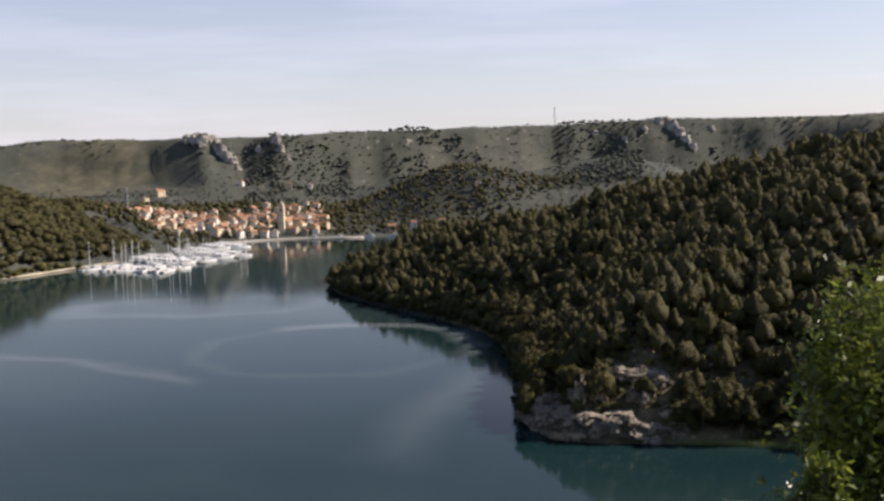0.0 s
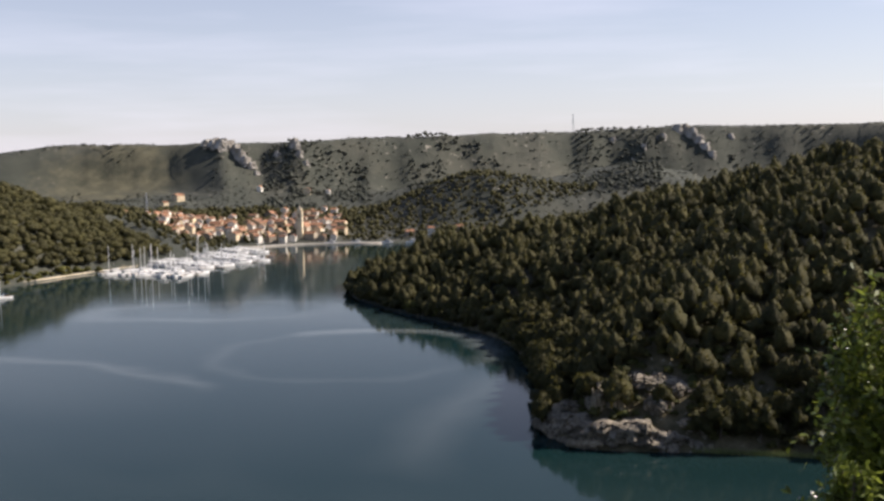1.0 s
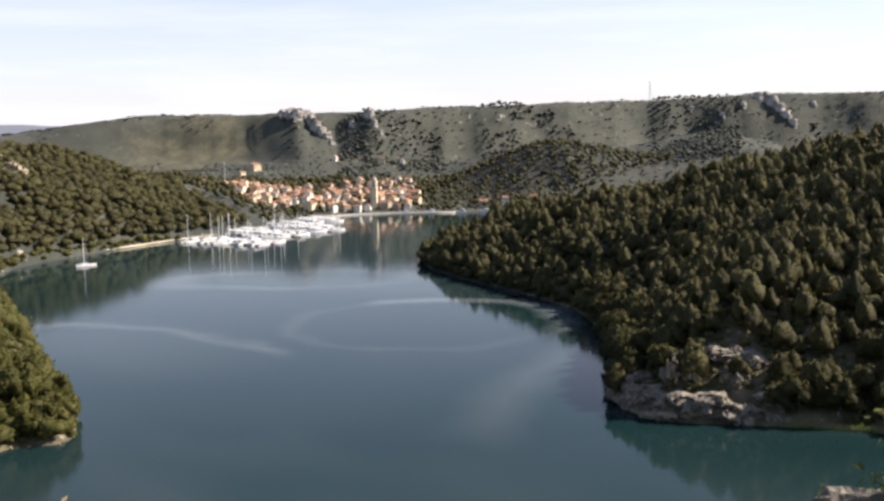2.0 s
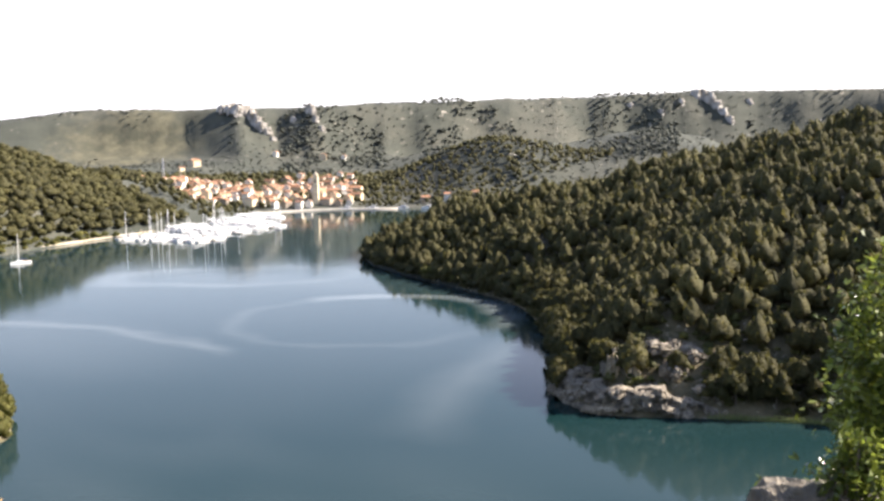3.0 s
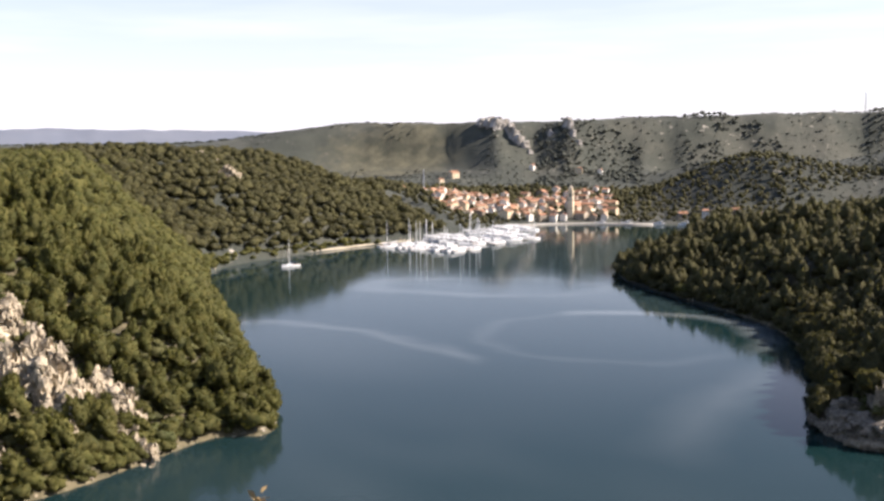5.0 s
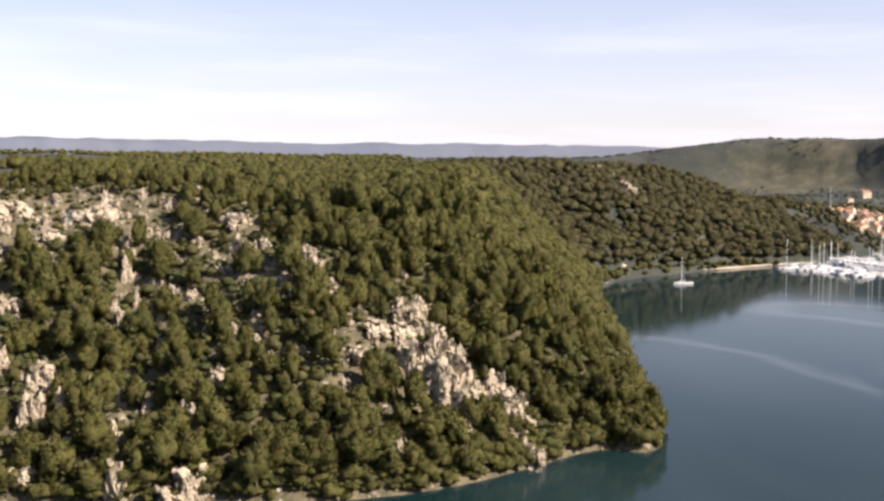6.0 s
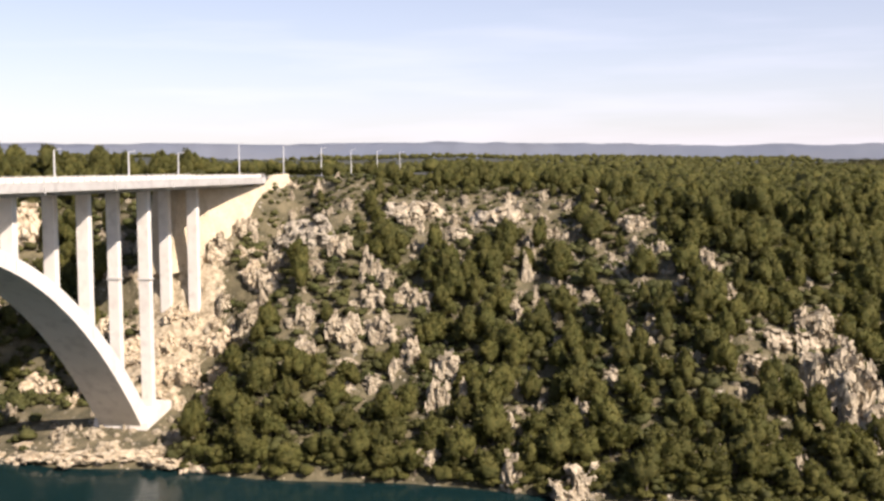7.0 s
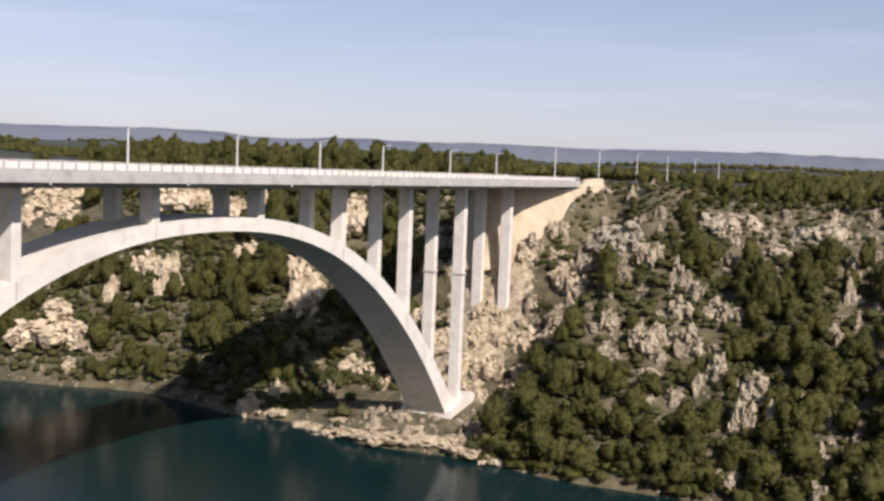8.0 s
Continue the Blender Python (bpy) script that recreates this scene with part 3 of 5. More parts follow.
def extrude_profile(bm, ring, y0, y1):
    """A prism along y over a ring of (x, z)."""
    a = [bm.verts.new((x, y0, z)) for x, z in ring]
    b = [bm.verts.new((x, y1, z)) for x, z in ring]
    n = len(ring)
    for i in range(n):
        bm.faces.new((a[i], a[(i + 1) % n], b[(i + 1) % n], b[i]))
    bm.faces.new(a[::-1])
    bm.faces.new(b)
    bmesh.ops.recalc_face_normals(bm, faces=bm.faces[:])


def beam_along(bm, x0, x1, outline):
    """A beam along x with an outline of (y, z)."""
    a = [bm.verts.new((x0, y, z)) for y, z in outline]
    b = [bm.verts.new((x1, y, z)) for y, z in outline]
    n = len(outline)
    for i in range(n):
        bm.faces.new((a[i], a[(i + 1) % n], b[(i + 1) % n], b[i]))
    bm.faces.new(a[::-1])
    bm.faces.new(b)
    bmesh.ops.recalc_face_normals(bm, faces=bm.faces[:])


def build_bridge():
    bridge = tagged(new("arch_bridge"), "pale concrete motorway arch bridge on slender twin columns over the river", "bridge")
    # arch: a box rib, made of two faces each side so that it bends smoothly
    xs = [-96.5 + 193 * i / 56 for i in range(57)]
    top, low = [], []
    for x in xs:
        dz = (arch_top(x + 0.1) - arch_top(x - 0.1)) / 0.2
        k = math.hypot(1, dz)
        d = arch_depth(x)
        top.append((x, arch_top(x)))
        low.append((x + d * dz / k, arch_top(x) - d / k))
    bm = bmesh.new()
    sections = []
    for (tx, tz), (lx, lz) in zip(top, low):
        sections.append([bm.verts.new(c) for c in ((tx, -5.7, tz), (tx, 5.7, tz), (lx, 5.7, lz), (lx, -5.7, lz))])
    for a, b in zip(sections, sections[1:]):
        for i in range(4):
            bm.faces.new((a[i], a[(i + 1) % 4], b[(i + 1) % 4], b[i]))
    bm.faces.new(sections[0])
    bm.faces.new(sections[-1][::-1])
    bmesh.ops.recalc_face_normals(bm, faces=bm.faces[:])
    arch = part("arch", bm, M_CONCRETE, bridge, "broad pale concrete arch rib")
    # pour joints on the rib's sides
    for x in (-42, -14, 42, 70):
        bm = bmesh.new()
        dz = (arch_top(x + 0.1) - arch_top(x - 0.1)) / 0.2
        box(bm, x - 0.12, x + 0.12, -5.73, -5.67, arch_top(x) - arch_depth(x) * 0.95, arch_top(x) - 0.3)
        part("joint", bm, M_CONCRETE_OLD, arch)
    # springing blocks
    for sx in (-1, 1):
        bm = bmesh.new()
        extrude_profile(bm, [(sx * 91, 6.6), (sx * 97.5, 9.2), (sx * 105, 9.2), (sx * 106, -2), (sx * 90, -2)], -7.2, 7.2)
        part("foundation", bm, M_CONCRETE, bridge, "stepped concrete foundation at the arch foot")
    # columns in pairs
    for x in (-126, -98, -70, -42, -14, 14, 42, 70, 98, 126):
        for y in (-COL_Y, COL_Y):
            if abs(x) < 96:
                foot = min(arch_top(x - 0.9), arch_top(x + 0.9)) - 0.4
            elif abs(x) < 100:
                foot = 9.0
            else:
                foot = height_at(x, y) - 2.0
            bm = bmesh.new()
            box(bm, x - 0.85, x + 0.85, y - 1.52, y + 1.52, foot, 63.2)
            bevelled(bm, 0.10)
            col = part("column", bm, M_CONCRETE, bridge)
            if abs(x) == 98:
                bm = bmesh.new()
                box(bm, x - 1.05, x + 1.05, y - 1.8, y + 1.8, 41.0, 41.5)
                bevelled(bm, 0.05)
                part("collar", bm, M_CONCRETE_OLD, col)
    # deck
    x0, x1 = -160.0, 160.0
    bm = bmesh.new()
    beam_along(bm, x0, x1, [(-HALF + 0.4, 65.95), (HALF - 0.4, 65.95), (HALF - 0.4, 65.25), (8.6, 64.9), (8.2, 63.3), (-8.2, 63.3), (-8.6, 64.9), (-HALF + 0.4, 65.25)])
    part("deck", bm, M_CONCRETE_OLD, bridge, "grey concrete deck slab and girders")
    bm = bmesh.new()
    beam_along(bm, x0, x1 + 40, [(-9.9, 65.95), (9.9, 65.95), (9.9, 66.03), (-9.9, 66.03)])
    part("carriageway", bm, M_ASPHALT, bridge, "dark asphalt carriageway")
    for s in (-1, 1):
        bm = bmesh.new()
        beam_along(bm, x0, x1, [(s * (HALF - 0.4), 64.3), (s * HALF, 64.25), (s * HALF, 66.12), (s * (HALF - 1.6), 66.12), (s * (HALF - 1.6), 65.96), (s * (HALF - 0.4), 65.9)])
        edge = part("edge_beam", bm, M_CONCRETE_OLD, bridge, "grey concrete edge beam")
        for x in (-126, -98, -70, -42, -14, 14, 42, 70, 98, 126):
            bm = bmesh.new()
            box(bm, x - 0.14, x + 0.14, s * (HALF + 0.1) - 0.1, s * (HALF + 0.1) + 0.1, 63.9, 65.2)
            part("drain", bm, M_CONCRETE_OLD, edge)
        bm = bmesh.new()
        beam_along(bm, x0, x1, [(s * 10.9, 66.13), (s * 10.5, 66.13), (s * 10.62, 66.95), (s * 10.8, 66.95)])
        part("barrier", bm, M_CONCRETE, bridge, "pale concrete crash barrier")
        for z in (66.45, 66.8, 67.12):
            bm = bmesh.new()
            beam_along(bm, x0, x1, [(s * (HALF - 0.18) - 0.05, z - 0.05), (s * (HALF - 0.18) + 0.05, z - 0.05), (s * (HALF - 0.18) + 0.05, z + 0.05), (s * (HALF - 0.18) - 0.05, z + 0.05)])
            part("rail", bm, M_CONCRETE, bridge, "pale painted railing bar")
        first = None
        for i in range(129):
            x = x0 + 1.0 + i * 2.485
            if first is None:
                bm = bmesh.new()
                box(bm, -0.09, 0.09, -0.07, 0.07, 66.1, 67.1)
                first = part("post", bm, M_STEEL, bridge)
                ob = first
            else:
                ob = new("post", first.data)
                ob.parent = bridge
            ob.location = (x, s * (HALF - 0.18), 0)
    # abutments with stone-faced cones
    for sx in (-1, 1):
        bm = bmesh.new()
        extrude_profile(bm, [(sx * 160, 63.2), (sx * 160, 44), (sx * 176, 44), (sx * 176, 65.9), (sx * 161, 65.9), (sx * 161, 63.2)], -10.8, 10.8)
        part("abutment", bm, M_CONCRETE_OLD, bridge, "grey concrete abutment wall")
        # battered stone-faced wing wall, bending in under the deck
        bm = bmesh.new()
        rows = []
        for px, py, top in ((173, -14.9, 67.0), (169, -14.0, 67.0), (164.5, -13.0, 66.6), (160, -11.6, 64.2), (152, -9.0, 63.2), (144, -6.2, 63.2), (137, -2.6, 63.2), (133, 3.0, 63.2), (133, 11.0, 63.2)):
            out = Vector((-0.45, -0.9, 0)) if py < 0 else Vector((-1, 0, 0))
            low = min(height_at(sx * px, py), height_at(sx * (px - 4), py - 3)) - 3.0
            foot = Vector((px, py, low)) + out * 0.28 * (top - low)
            rows.append([bm.verts.new((sx * c[0], c[1], c[2])) for c in (foot, (px, py, top), (px - out.x * 1.6, py - out.y * 1.6, top), (px - out.x * 1.6, py - out.y * 1.6, low))])
        for r0, r1 in zip(rows, rows[1:]):
            for i in range(4):
                bm.faces.new((r0[i], r0[(i + 1) % 4], r1[(i + 1) % 4], r1[i]))
        bm.faces.new(rows[0])
        bm.faces.new(rows[-1][::-1])
        bmesh.ops.recalc_face_normals(bm, faces=bm.faces[:])
        part("wing_wall", bm, M_WALL, bridge, "sunlit cream stone-faced wing wall")
    return bridge


build_bridge()
bm = bmesh.new()
beam_along(bm, 161, 900, [(-12, 65.2), (12, 65.2), (12, 66.0), (-12, 66.0)])
tagged(part("road", bm, M_ASPHALT), "grey asphalt motorway running inland from the bridge", "road", kind="structure")


def street_lamp(h):
    lamp = tagged(new("street_lamp"), "slim galvanised street lamp beside the carriageway", "street lamp", "lamps along the bridge")
    bm = bmesh.new()
    tube(bm, (0, 0, 0), (0, 0, h), 0.23, 0.16, 8)
    part("pole", bm, M_LAMP, lamp)
    bm = bmesh.new()
    tube(bm, (0, 0, h), (0, -1.3, h + 0.25), 0.10, 0.07, 6)
    part("arm", bm, M_LAMP, lamp)
    bm = bmesh.new()
    box(bm, -0.2, 0.2, -2.1, -1.2, h + 0.18, h + 0.38)
    bevelled(bm, 0.05)
    part("lamp_head", bm, M_LAMP, lamp)
    bm = bmesh.new()
    box(bm, -0.25, 0.25, -0.25, 0.25, 0, 0.35)
    bevelled(bm, 0.04)
    part("foot_plate", bm, M_CONCRETE_OLD, lamp)
    return lamp


low_lamp, high_lamp = street_lamp(7.2), street_lamp(11.2)
low_lamp.matrix_basis = pose(-3.6, 11.35, 66.1)
for x in (-64, -34, 27, 56.5, 84, 120, 150):
    copy_thing(low_lamp, pose(x, 11.35, 66.1))
high_lamp.matrix_basis = pose(196, 11.2, 66.0)
for x in (239, 284, 327, 372, 418):
    copy_thing(high_lamp, pose(x, 11.2, 66.0))
# ---------------------------------------------------------------- woods


def crown_hull(g, around, rings, h, r, cards, size, low=0.08, cone=0.2, rough=0.22):
    """One tree's crown: a closed body of several boughs of foliage grown together, with tufts standing out, foot at the origin."""
    off = Vector((g.random() * 60, g.random() * 60, g.random() * 60))
    half = h * (1 - low) / 2
    mid = Vector((0, 0, h * low + half))
    lean = Vector((g.normal() * 0.13, g.normal() * 0.13, 0))
    boughs = []
    for k in range(9):
        a, up = k * 2.4 + g.random() * 0.9, -0.62 + 1.45 * (k + g.random()) / 9.0
        d = 0.50 + 0.22 * g.random()
        flat = math.sqrt(max(0.05, 1 - up * up)) if abs(up) < 1 else 0.15
        boughs.append((Vector((math.cos(a) * flat, math.sin(a) * flat, up)) * d, 0.30 + 0.16 * g.random()))
    boughs.append((Vector((lean.x, lean.y, 0.58)), 0.36))

    def skin(a, b):
        n = Vector((math.cos(a) * math.cos(b), math.sin(a) * math.cos(b), math.sin(b)))
        t = 0.50
        for c, q in boughs:
            k = n.dot(c)
            s = q * q - (c.length_squared - k * k)
            if s > 0:
                t = max(t, k + math.sqrt(s))
        t *= 1 + rough * noise.noise(n * 3.4 + off) + rough * noise.noise(n * 8.0 + off)
        p = n * t
        wide = 1 - cone * p.z
        return mid + Vector(((p.x * wide + lean.x * p.z) * r, (p.y * wide + lean.y * p.z) * r, p.z * half))

    v = [skin(0.0, -1.5708)[:]]
    for k in range(rings):
        b = -1.40 + 2.75 * (k + 0.3) / rings
        for j in range(around):
            v.append(skin(6.28319 * (j + 0.5 * (k % 2)) / around, b)[:])
    v.append(skin(0.0, 1.5708)[:])
    f = []
    for j in range(around):
        f.append((0, 1 + (j + 1) % around, 1 + j))
        for k in range(rings - 1):
            a, b = 1 + k * around + j, 1 + k * around + (j + 1) % around
            c, d = a + around, b + around
            f += [(a, b, c), (b, d, c)] if k % 2 == 0 else [(a, b, d), (a, d, c)]
        f.append((1 + (rings - 1) * around + j, 1 + (rings - 1) * around + (j + 1) % around, len(v) - 1))
    for k in range(cards):
        p = skin(g.random() * 6.28319, math.asin(-0.7 + 1.7 * g.random()))
        out = (p - mid).normalized()
        p = p - out * size * 0.15
        rise = (out * 0.8 + Vector((0, 0, 0.55)) + Vector(g.normal(size=3)) * 0.45).normalized()
        side = out.cross(rise)
        side = (side.normalized() if side.length > 1e-4 else Vector((1, 0, 0))) * size * (0.35 + 0.35 * g.random())
        q = len(v)
        v += [(p - side)[:], (p + side)[:], (p + rise * size * (0.6 + 0.8 * g.random()))[:]]
        f.append((q, q + 1, q + 2))
    return np.array(v), np.array(f)


def scatter(x0, x1, y0, y1, gap, rng, keep=None, edge=2.5, low=False):
    gx, gy = np.meshgrid(np.arange(x0, x1, gap), np.arange(y0, y1, gap), indexing="ij")
    x = (gx + (rng.random(gx.shape) - 0.5) * gap * 0.95).ravel()
    y = (gy + (rng.random(gx.shape) - 0.5) * gap * 0.95).ravel()
    z, d = height(x, y)
    ok = d > edge
    if low:
        ok &= ~((np.abs(y) < 13) & (np.abs(x) > 60) & (np.abs(x) < 900)) & ~((y > -14) & (y < 34) & (x > 60) & (x < 104) & (RNG.random(x.shape) < 0.85))
    else:
        ok &= ~((np.abs(y) < 21) & (np.abs(x) > 60) & (np.abs(x) < 900)) & ~((y > -24) & (y < 42) & (x > 60) & (x < 112))
    ok &= np.hypot(x - EYE.x, y - EYE.y) > 120
    ok &= ~((y > -46) & (y < -15) & (x > 128) & (x < 330) & (RNG.random(x.shape) < (0.94 if gap > 3.5 else 0.0)))
    if keep is not None:
        ok &= keep(x, y, d)
    return x[ok], y[ok], z[ok]


def bearing(x, y):
    return np.degrees(np.arctan2(y - EYE.y, x - EYE.x))


def forest(name, label, spots, protos, mat, rng, small=0.7, big=1.25, wide=1.0):
    """Many trees too far or too many to count, joined into one thing."""
    x, y, z = spots
    vs, fs, base = [], [], 0
    kind = rng.integers(0, len(protos), len(x))
    for k, (pv, pf) in enumerate(protos):
        m = kind == k
        c = int(m.sum())
        if not c:
            continue
        a = rng.random(c) * 6.283
        s = small + (big - small) * rng.random(c) ** 1.3
        s = s * np.where((x[m] > 146) & (x[m] < 330) & (y[m] > -135) & (y[m] < -10), 0.62, 1.0)        # wind keeps the brow's trees low
        sx = s * wide * (0.72 + 0.32 * rng.random(c))
        ca, sa = np.cos(a), np.sin(a)
        out = np.empty((c, len(pv), 3))
        out[..., 0] = (pv[None, :, 0] * ca[:, None] - pv[None, :, 1] * sa[:, None]) * sx[:, None] + x[m][:, None]
        out[..., 1] = (pv[None, :, 0] * sa[:, None] + pv[None, :, 1] * ca[:, None]) * sx[:, None] + y[m][:, None]
        out[..., 2] = pv[None, :, 2] * s[:, None] + z[m][:, None] - 0.2
        vs.append(out.reshape(-1, 3))
        fs.append((pf[None] + (np.arange(c) * len(pv))[:, None, None]).reshape(-1, 3) + base)
        base += c * len(pv)
    return tagged(mesh_part(name, np.concatenate(vs), np.concatenate(fs), mat, smooth=True), label, "trees", kind="stuff")


rng = np.random.default_rng(11)
NEAR = [crown_hull(rng, 17, 11, h, r, 280, 0.70, cone=c) for h, r, c in ((8.5, 3.0, 0.15), (9.6, 3.1, 0.3), (7.2, 3.2, 0.05), (6.4, 3.1, -0.1), (10.2, 2.9, 0.35), (8.0, 3.4, 0.1), (5.6, 2.7, 0.1))]
MID = [crown_hull(rng, 11, 7, h, r, 44, 0.95, cone=c) for h, r, c in ((8.5, 3.2, 0.3), (9.8, 3.2, 0.42), (7.2, 3.3, 0.1), (10.4, 3.0, 0.45), (6.6, 3.4, 0.0), (8.8, 3.4, 0.25))]
THIN = [crown_hull(rng, 8, 5, h, r, 22, 1.15, cone=c) for h, r, c in ((8.0, 3.2, 0.15), (8.8, 3.5, 0.2), (6.8, 3.4, 0.0), (9.2, 3.2, 0.3))]
FAR = [crown_hull(rng, 7, 3, h, r, 5, 1.6, cone=0.1) for h, r in ((7.0, 3.8), (8.0, 4.0), (6.0, 4.0))]
BUSH = [crown_hull(rng, 5, 2, h, r, 1, 1.4, low=0.0, cone=0.1) for h, r in ((2.2, 5.2), (2.8, 5.6), (1.7, 5.0), (2.4, 4.4))]


def slope_open(x, y, d):
    """Bare, rocky stretches of the far bank's face keep fewer trees."""
    bare = (fbm(x, y, 26, 3) > np.where(d < 38, 0.25, 0.0)) & (y > -135) & (x < 175)
    single = (d < 13) & (y > -246) & (y < -26)
    return (~bare | (RNG.random(x.shape) < 0.2)) & ~single & clear_of_rocks(x, y)


CLEAR = []


def clear_of_rocks(x, y):
    """Trees keep off the outcrops and the ground just below them."""
    ok = np.ones(x.shape, bool)
    for cx, cy, w, h in CLEAR:
        for k in (0.0, 0.5, 1.0):
            ok &= np.hypot(x - cx + k * (3 + 0.40 * h), y - cy) > 0.45 * w + 1.0
    return ok


def plateau_keep(x, y, d):
    """North of the motorway the plateau is open, with few trees."""
    return (y < 14) | (RNG.random(x.shape) < np.clip((x - 260) / 400, 0.03, 0.5))


# x, y, width and height in metres
CRAG_RIDGE = [(x, y, w * 1.22, h * 0.82) for x, y, w, h in ((122, -168, 8, 10), (118, -170, 5, 8), (100, -170, 9, 16), (91, -174, 8, 14), (100, -183, 7, 11), (97, -186, 7, 11), (92, -188, 6, 10), (86, -189, 5, 8),
              (81, -190, 4, 4), (110, -156, 6, 6), (106, -176, 7, 13), (112, -172, 7, 12), (101, -151, 6, 5), (106, -208, 2.3, 3), (104, -164, 7, 12), (96, -178, 6, 11), (88, -183, 6, 9), (115, -163, 6, 7))]
CRAGS_UPPER = [(136, -45, 8, 9), (127, -54, 6, 14), (126, -59, 6, 7), (155, -60, 16, 8), (157, -86, 13, 9), (153, -122, 9, 5), (138, -130, 6, 7), (141, -124, 8, 8),
               (132, -142, 7, 9), (133, -119, 7, 5), (124, -125, 5, 4), (124, -146, 6, 5), (129, -23, 7, 7), (134, -9, 8, 9), (127, -12, 7, 7), (143, -14, 7, 9), (150, -100, 7, 4), (146, -75, 8, 4)]
CRAGS_LOWER = [(109, -54, 9, 8), (110, -62, 8, 8), (103, -71, 6, 8), (103, -80, 8, 8), (93, -80, 6, 9), (92, -86, 5, 9), (79, -82, 6, 5), (97, -62, 5, 3), (96, -120, 5, 4), (95, -98, 4, 6),
               (84, -97, 4, 9), (74, -100, 5, 10), (82, -104, 5, 4), (72, -114, 11, 8), (107, -106, 4, 4), (120, -67, 9, 7), (120, -57, 8, 6), (119, -95, 4, 6), (112, -41, 6, 6), (103, -43, 6, 5), (99, -137, 4, 3), (107, -53, 10, 7), (120, -23, 6, 6)]
CRAGS_BRIDGE = [(115, 57, 13, 13), (86, 128, 20, 9), (86, 44, 4, 8), (79, 47, 7, 6), (142, 57, 10, 12), (139, 128, 18, 10), (152, 102, 8, 9), (113, 36, 10, 6), (78, 115, 5, 5), (100, 120, 6, 10), (120, 61, 8, 10), (108, 104, 8, 12),
                (146, 112, 16, 9), (130, 90, 8, 6), (125, 20, 8, 6), (118, 10, 6, 5), (112, -8, 7, 6), (119, -15, 7, 7), (110, 9, 6, 4), (117, 0, 6, 5), (106, -18, 5, 4), (129, -20, 6, 7), (110, 20, 6, 5), (105, -10, 4, 3),
               ]
CRAGS_BEYOND = [(133, 200, 20, 9), (134, 186, 18, 10), (126, 174, 18, 9), (137, 171, 16, 9), (118, 182, 14, 7), (120, 164, 12, 7), (142, 137, 15, 8), (145, 127, 12, 8), (151, 62, 9, 7), (114, 118, 9, 9), (116, 110, 6, 7), (92, 135, 12, 6), (81, 133, 9, 4)]
CRAGS_HEADLAND = [(22, -341, 9, 4), (12, -343, 8, 7.5), (-10, -349, 8, 3.5), (-1, -349, 7, 5), (0, -357, 8, 3.5), (8, -352, 10, 3.5), (25, -338, 9, 4), (-18, -362, 9, 3), (-22, -366, 5, 3), (14, -346, 10, 4)]
LEDGES_HEADLAND = [(10, -330.5, 5, 1.5), (6, -332, 6, 1.6), (1.5, -335, 5, 1.5), (-2, -338.5, 2.6, 3.8), (12, -340, 4, 7.4), (7, -342, 3.5, 8)]
CRAGS_BAY = [(604, -369, 17, 10), (565, -373, 18, 15), (585, -380, 12, 9)]


# bearing in degrees, share of the scarp's height, width and height in metres
CLIFF_SPOTS = [(-32.2, 0.92, 14, 12), (-32.6, 0.90, 15, 18), (-33.0, 0.88, 16, 22), (-33.4, 0.82, 15, 24), (-33.7, 0.74, 14, 22), (-33.95, 0.64, 13, 22), (-34.2, 0.54, 12, 20), (-34.45, 0.44, 11, 16), (-34.7, 0.34, 9, 12),
               (-36.8, 0.82, 8, 20), (-37.0, 0.66, 7, 18), (-37.3, 0.50, 7, 14), (-35.8, 0.70, 6, 10), (-57.0, 0.88, 10, 18), (-57.4, 0.84, 11, 24), (-57.8, 0.74, 11, 26), (-58.1, 0.62, 10, 24), (-58.4, 0.50, 9, 20),
               (-58.7, 0.40, 8, 16), (-56.2, 0.78, 7, 14), (-55.2, 0.60, 7, 12), (-53.6, 0.72, 7, 10), (-59.6, 0.72, 8, 14)]
CLIFFS = []
for az_, up_, w_, h_ in CLIFF_SPOTS:
    # walk outwards until that share of the climb to the rim is reached
    rs_ = np.arange(1050, 1700, 4.0)
    hs_ = height(EYE.x + rs_ * math.cos(radians(az_)), EYE.y + rs_ * math.sin(radians(az_)))[0]
    k_ = int(np.argmax(hs_ > 34 + up_ * (hs_.max() - 38)))
    CLIFFS.append((EYE.x + rs_[k_] * math.cos(radians(az_)), EYE.y + rs_[k_] * math.sin(radians(az_)), w_, h_))
# stepped blocks of the cutting round the end columns
_t = np.random.default_rng(52)
CRAGS_CUTTING = [(x + _t.normal() * 1.6, y + _t.normal() * 1.6, 3.2 + 3.2 * _t.random(), 2.4 + 3.0 * _t.random()) for x in (105, 111, 117, 123, 130, 137) for y in (-17, -11, -5, 1, 8, 15, 22) if _t.random() < 0.85]
CRAGS_SHELF = [(79, 46, 8, 2.2), (80, 39, 7, 2.4), (79, 30, 8, 1.8), (75, 19, 8, 1.9), (74, 10, 9, 1.8), (75, 1, 9, 2.1), (77, -8, 9, 1.9), (77, -17, 8, 2.2), (75, -26, 7, 1.9), (81, -3, 6, 1.8), (81, -14, 6, 1.9),
               (77, 35, 6, 1.6), (78, 25, 6, 1.7), (75, 14.5, 6, 1.4), (75, 5.5, 6, 1.6), (76, -3.5, 7, 1.5), (77.5, -12.5, 7, 1.7), (76, -21.5, 6, 1.6), (81, 20, 5, 1.4), (79, 8, 5, 1.5)]
CLEAR.extend([(x, y, w * 1.3, 1) for x, y, w, h in CLIFFS])
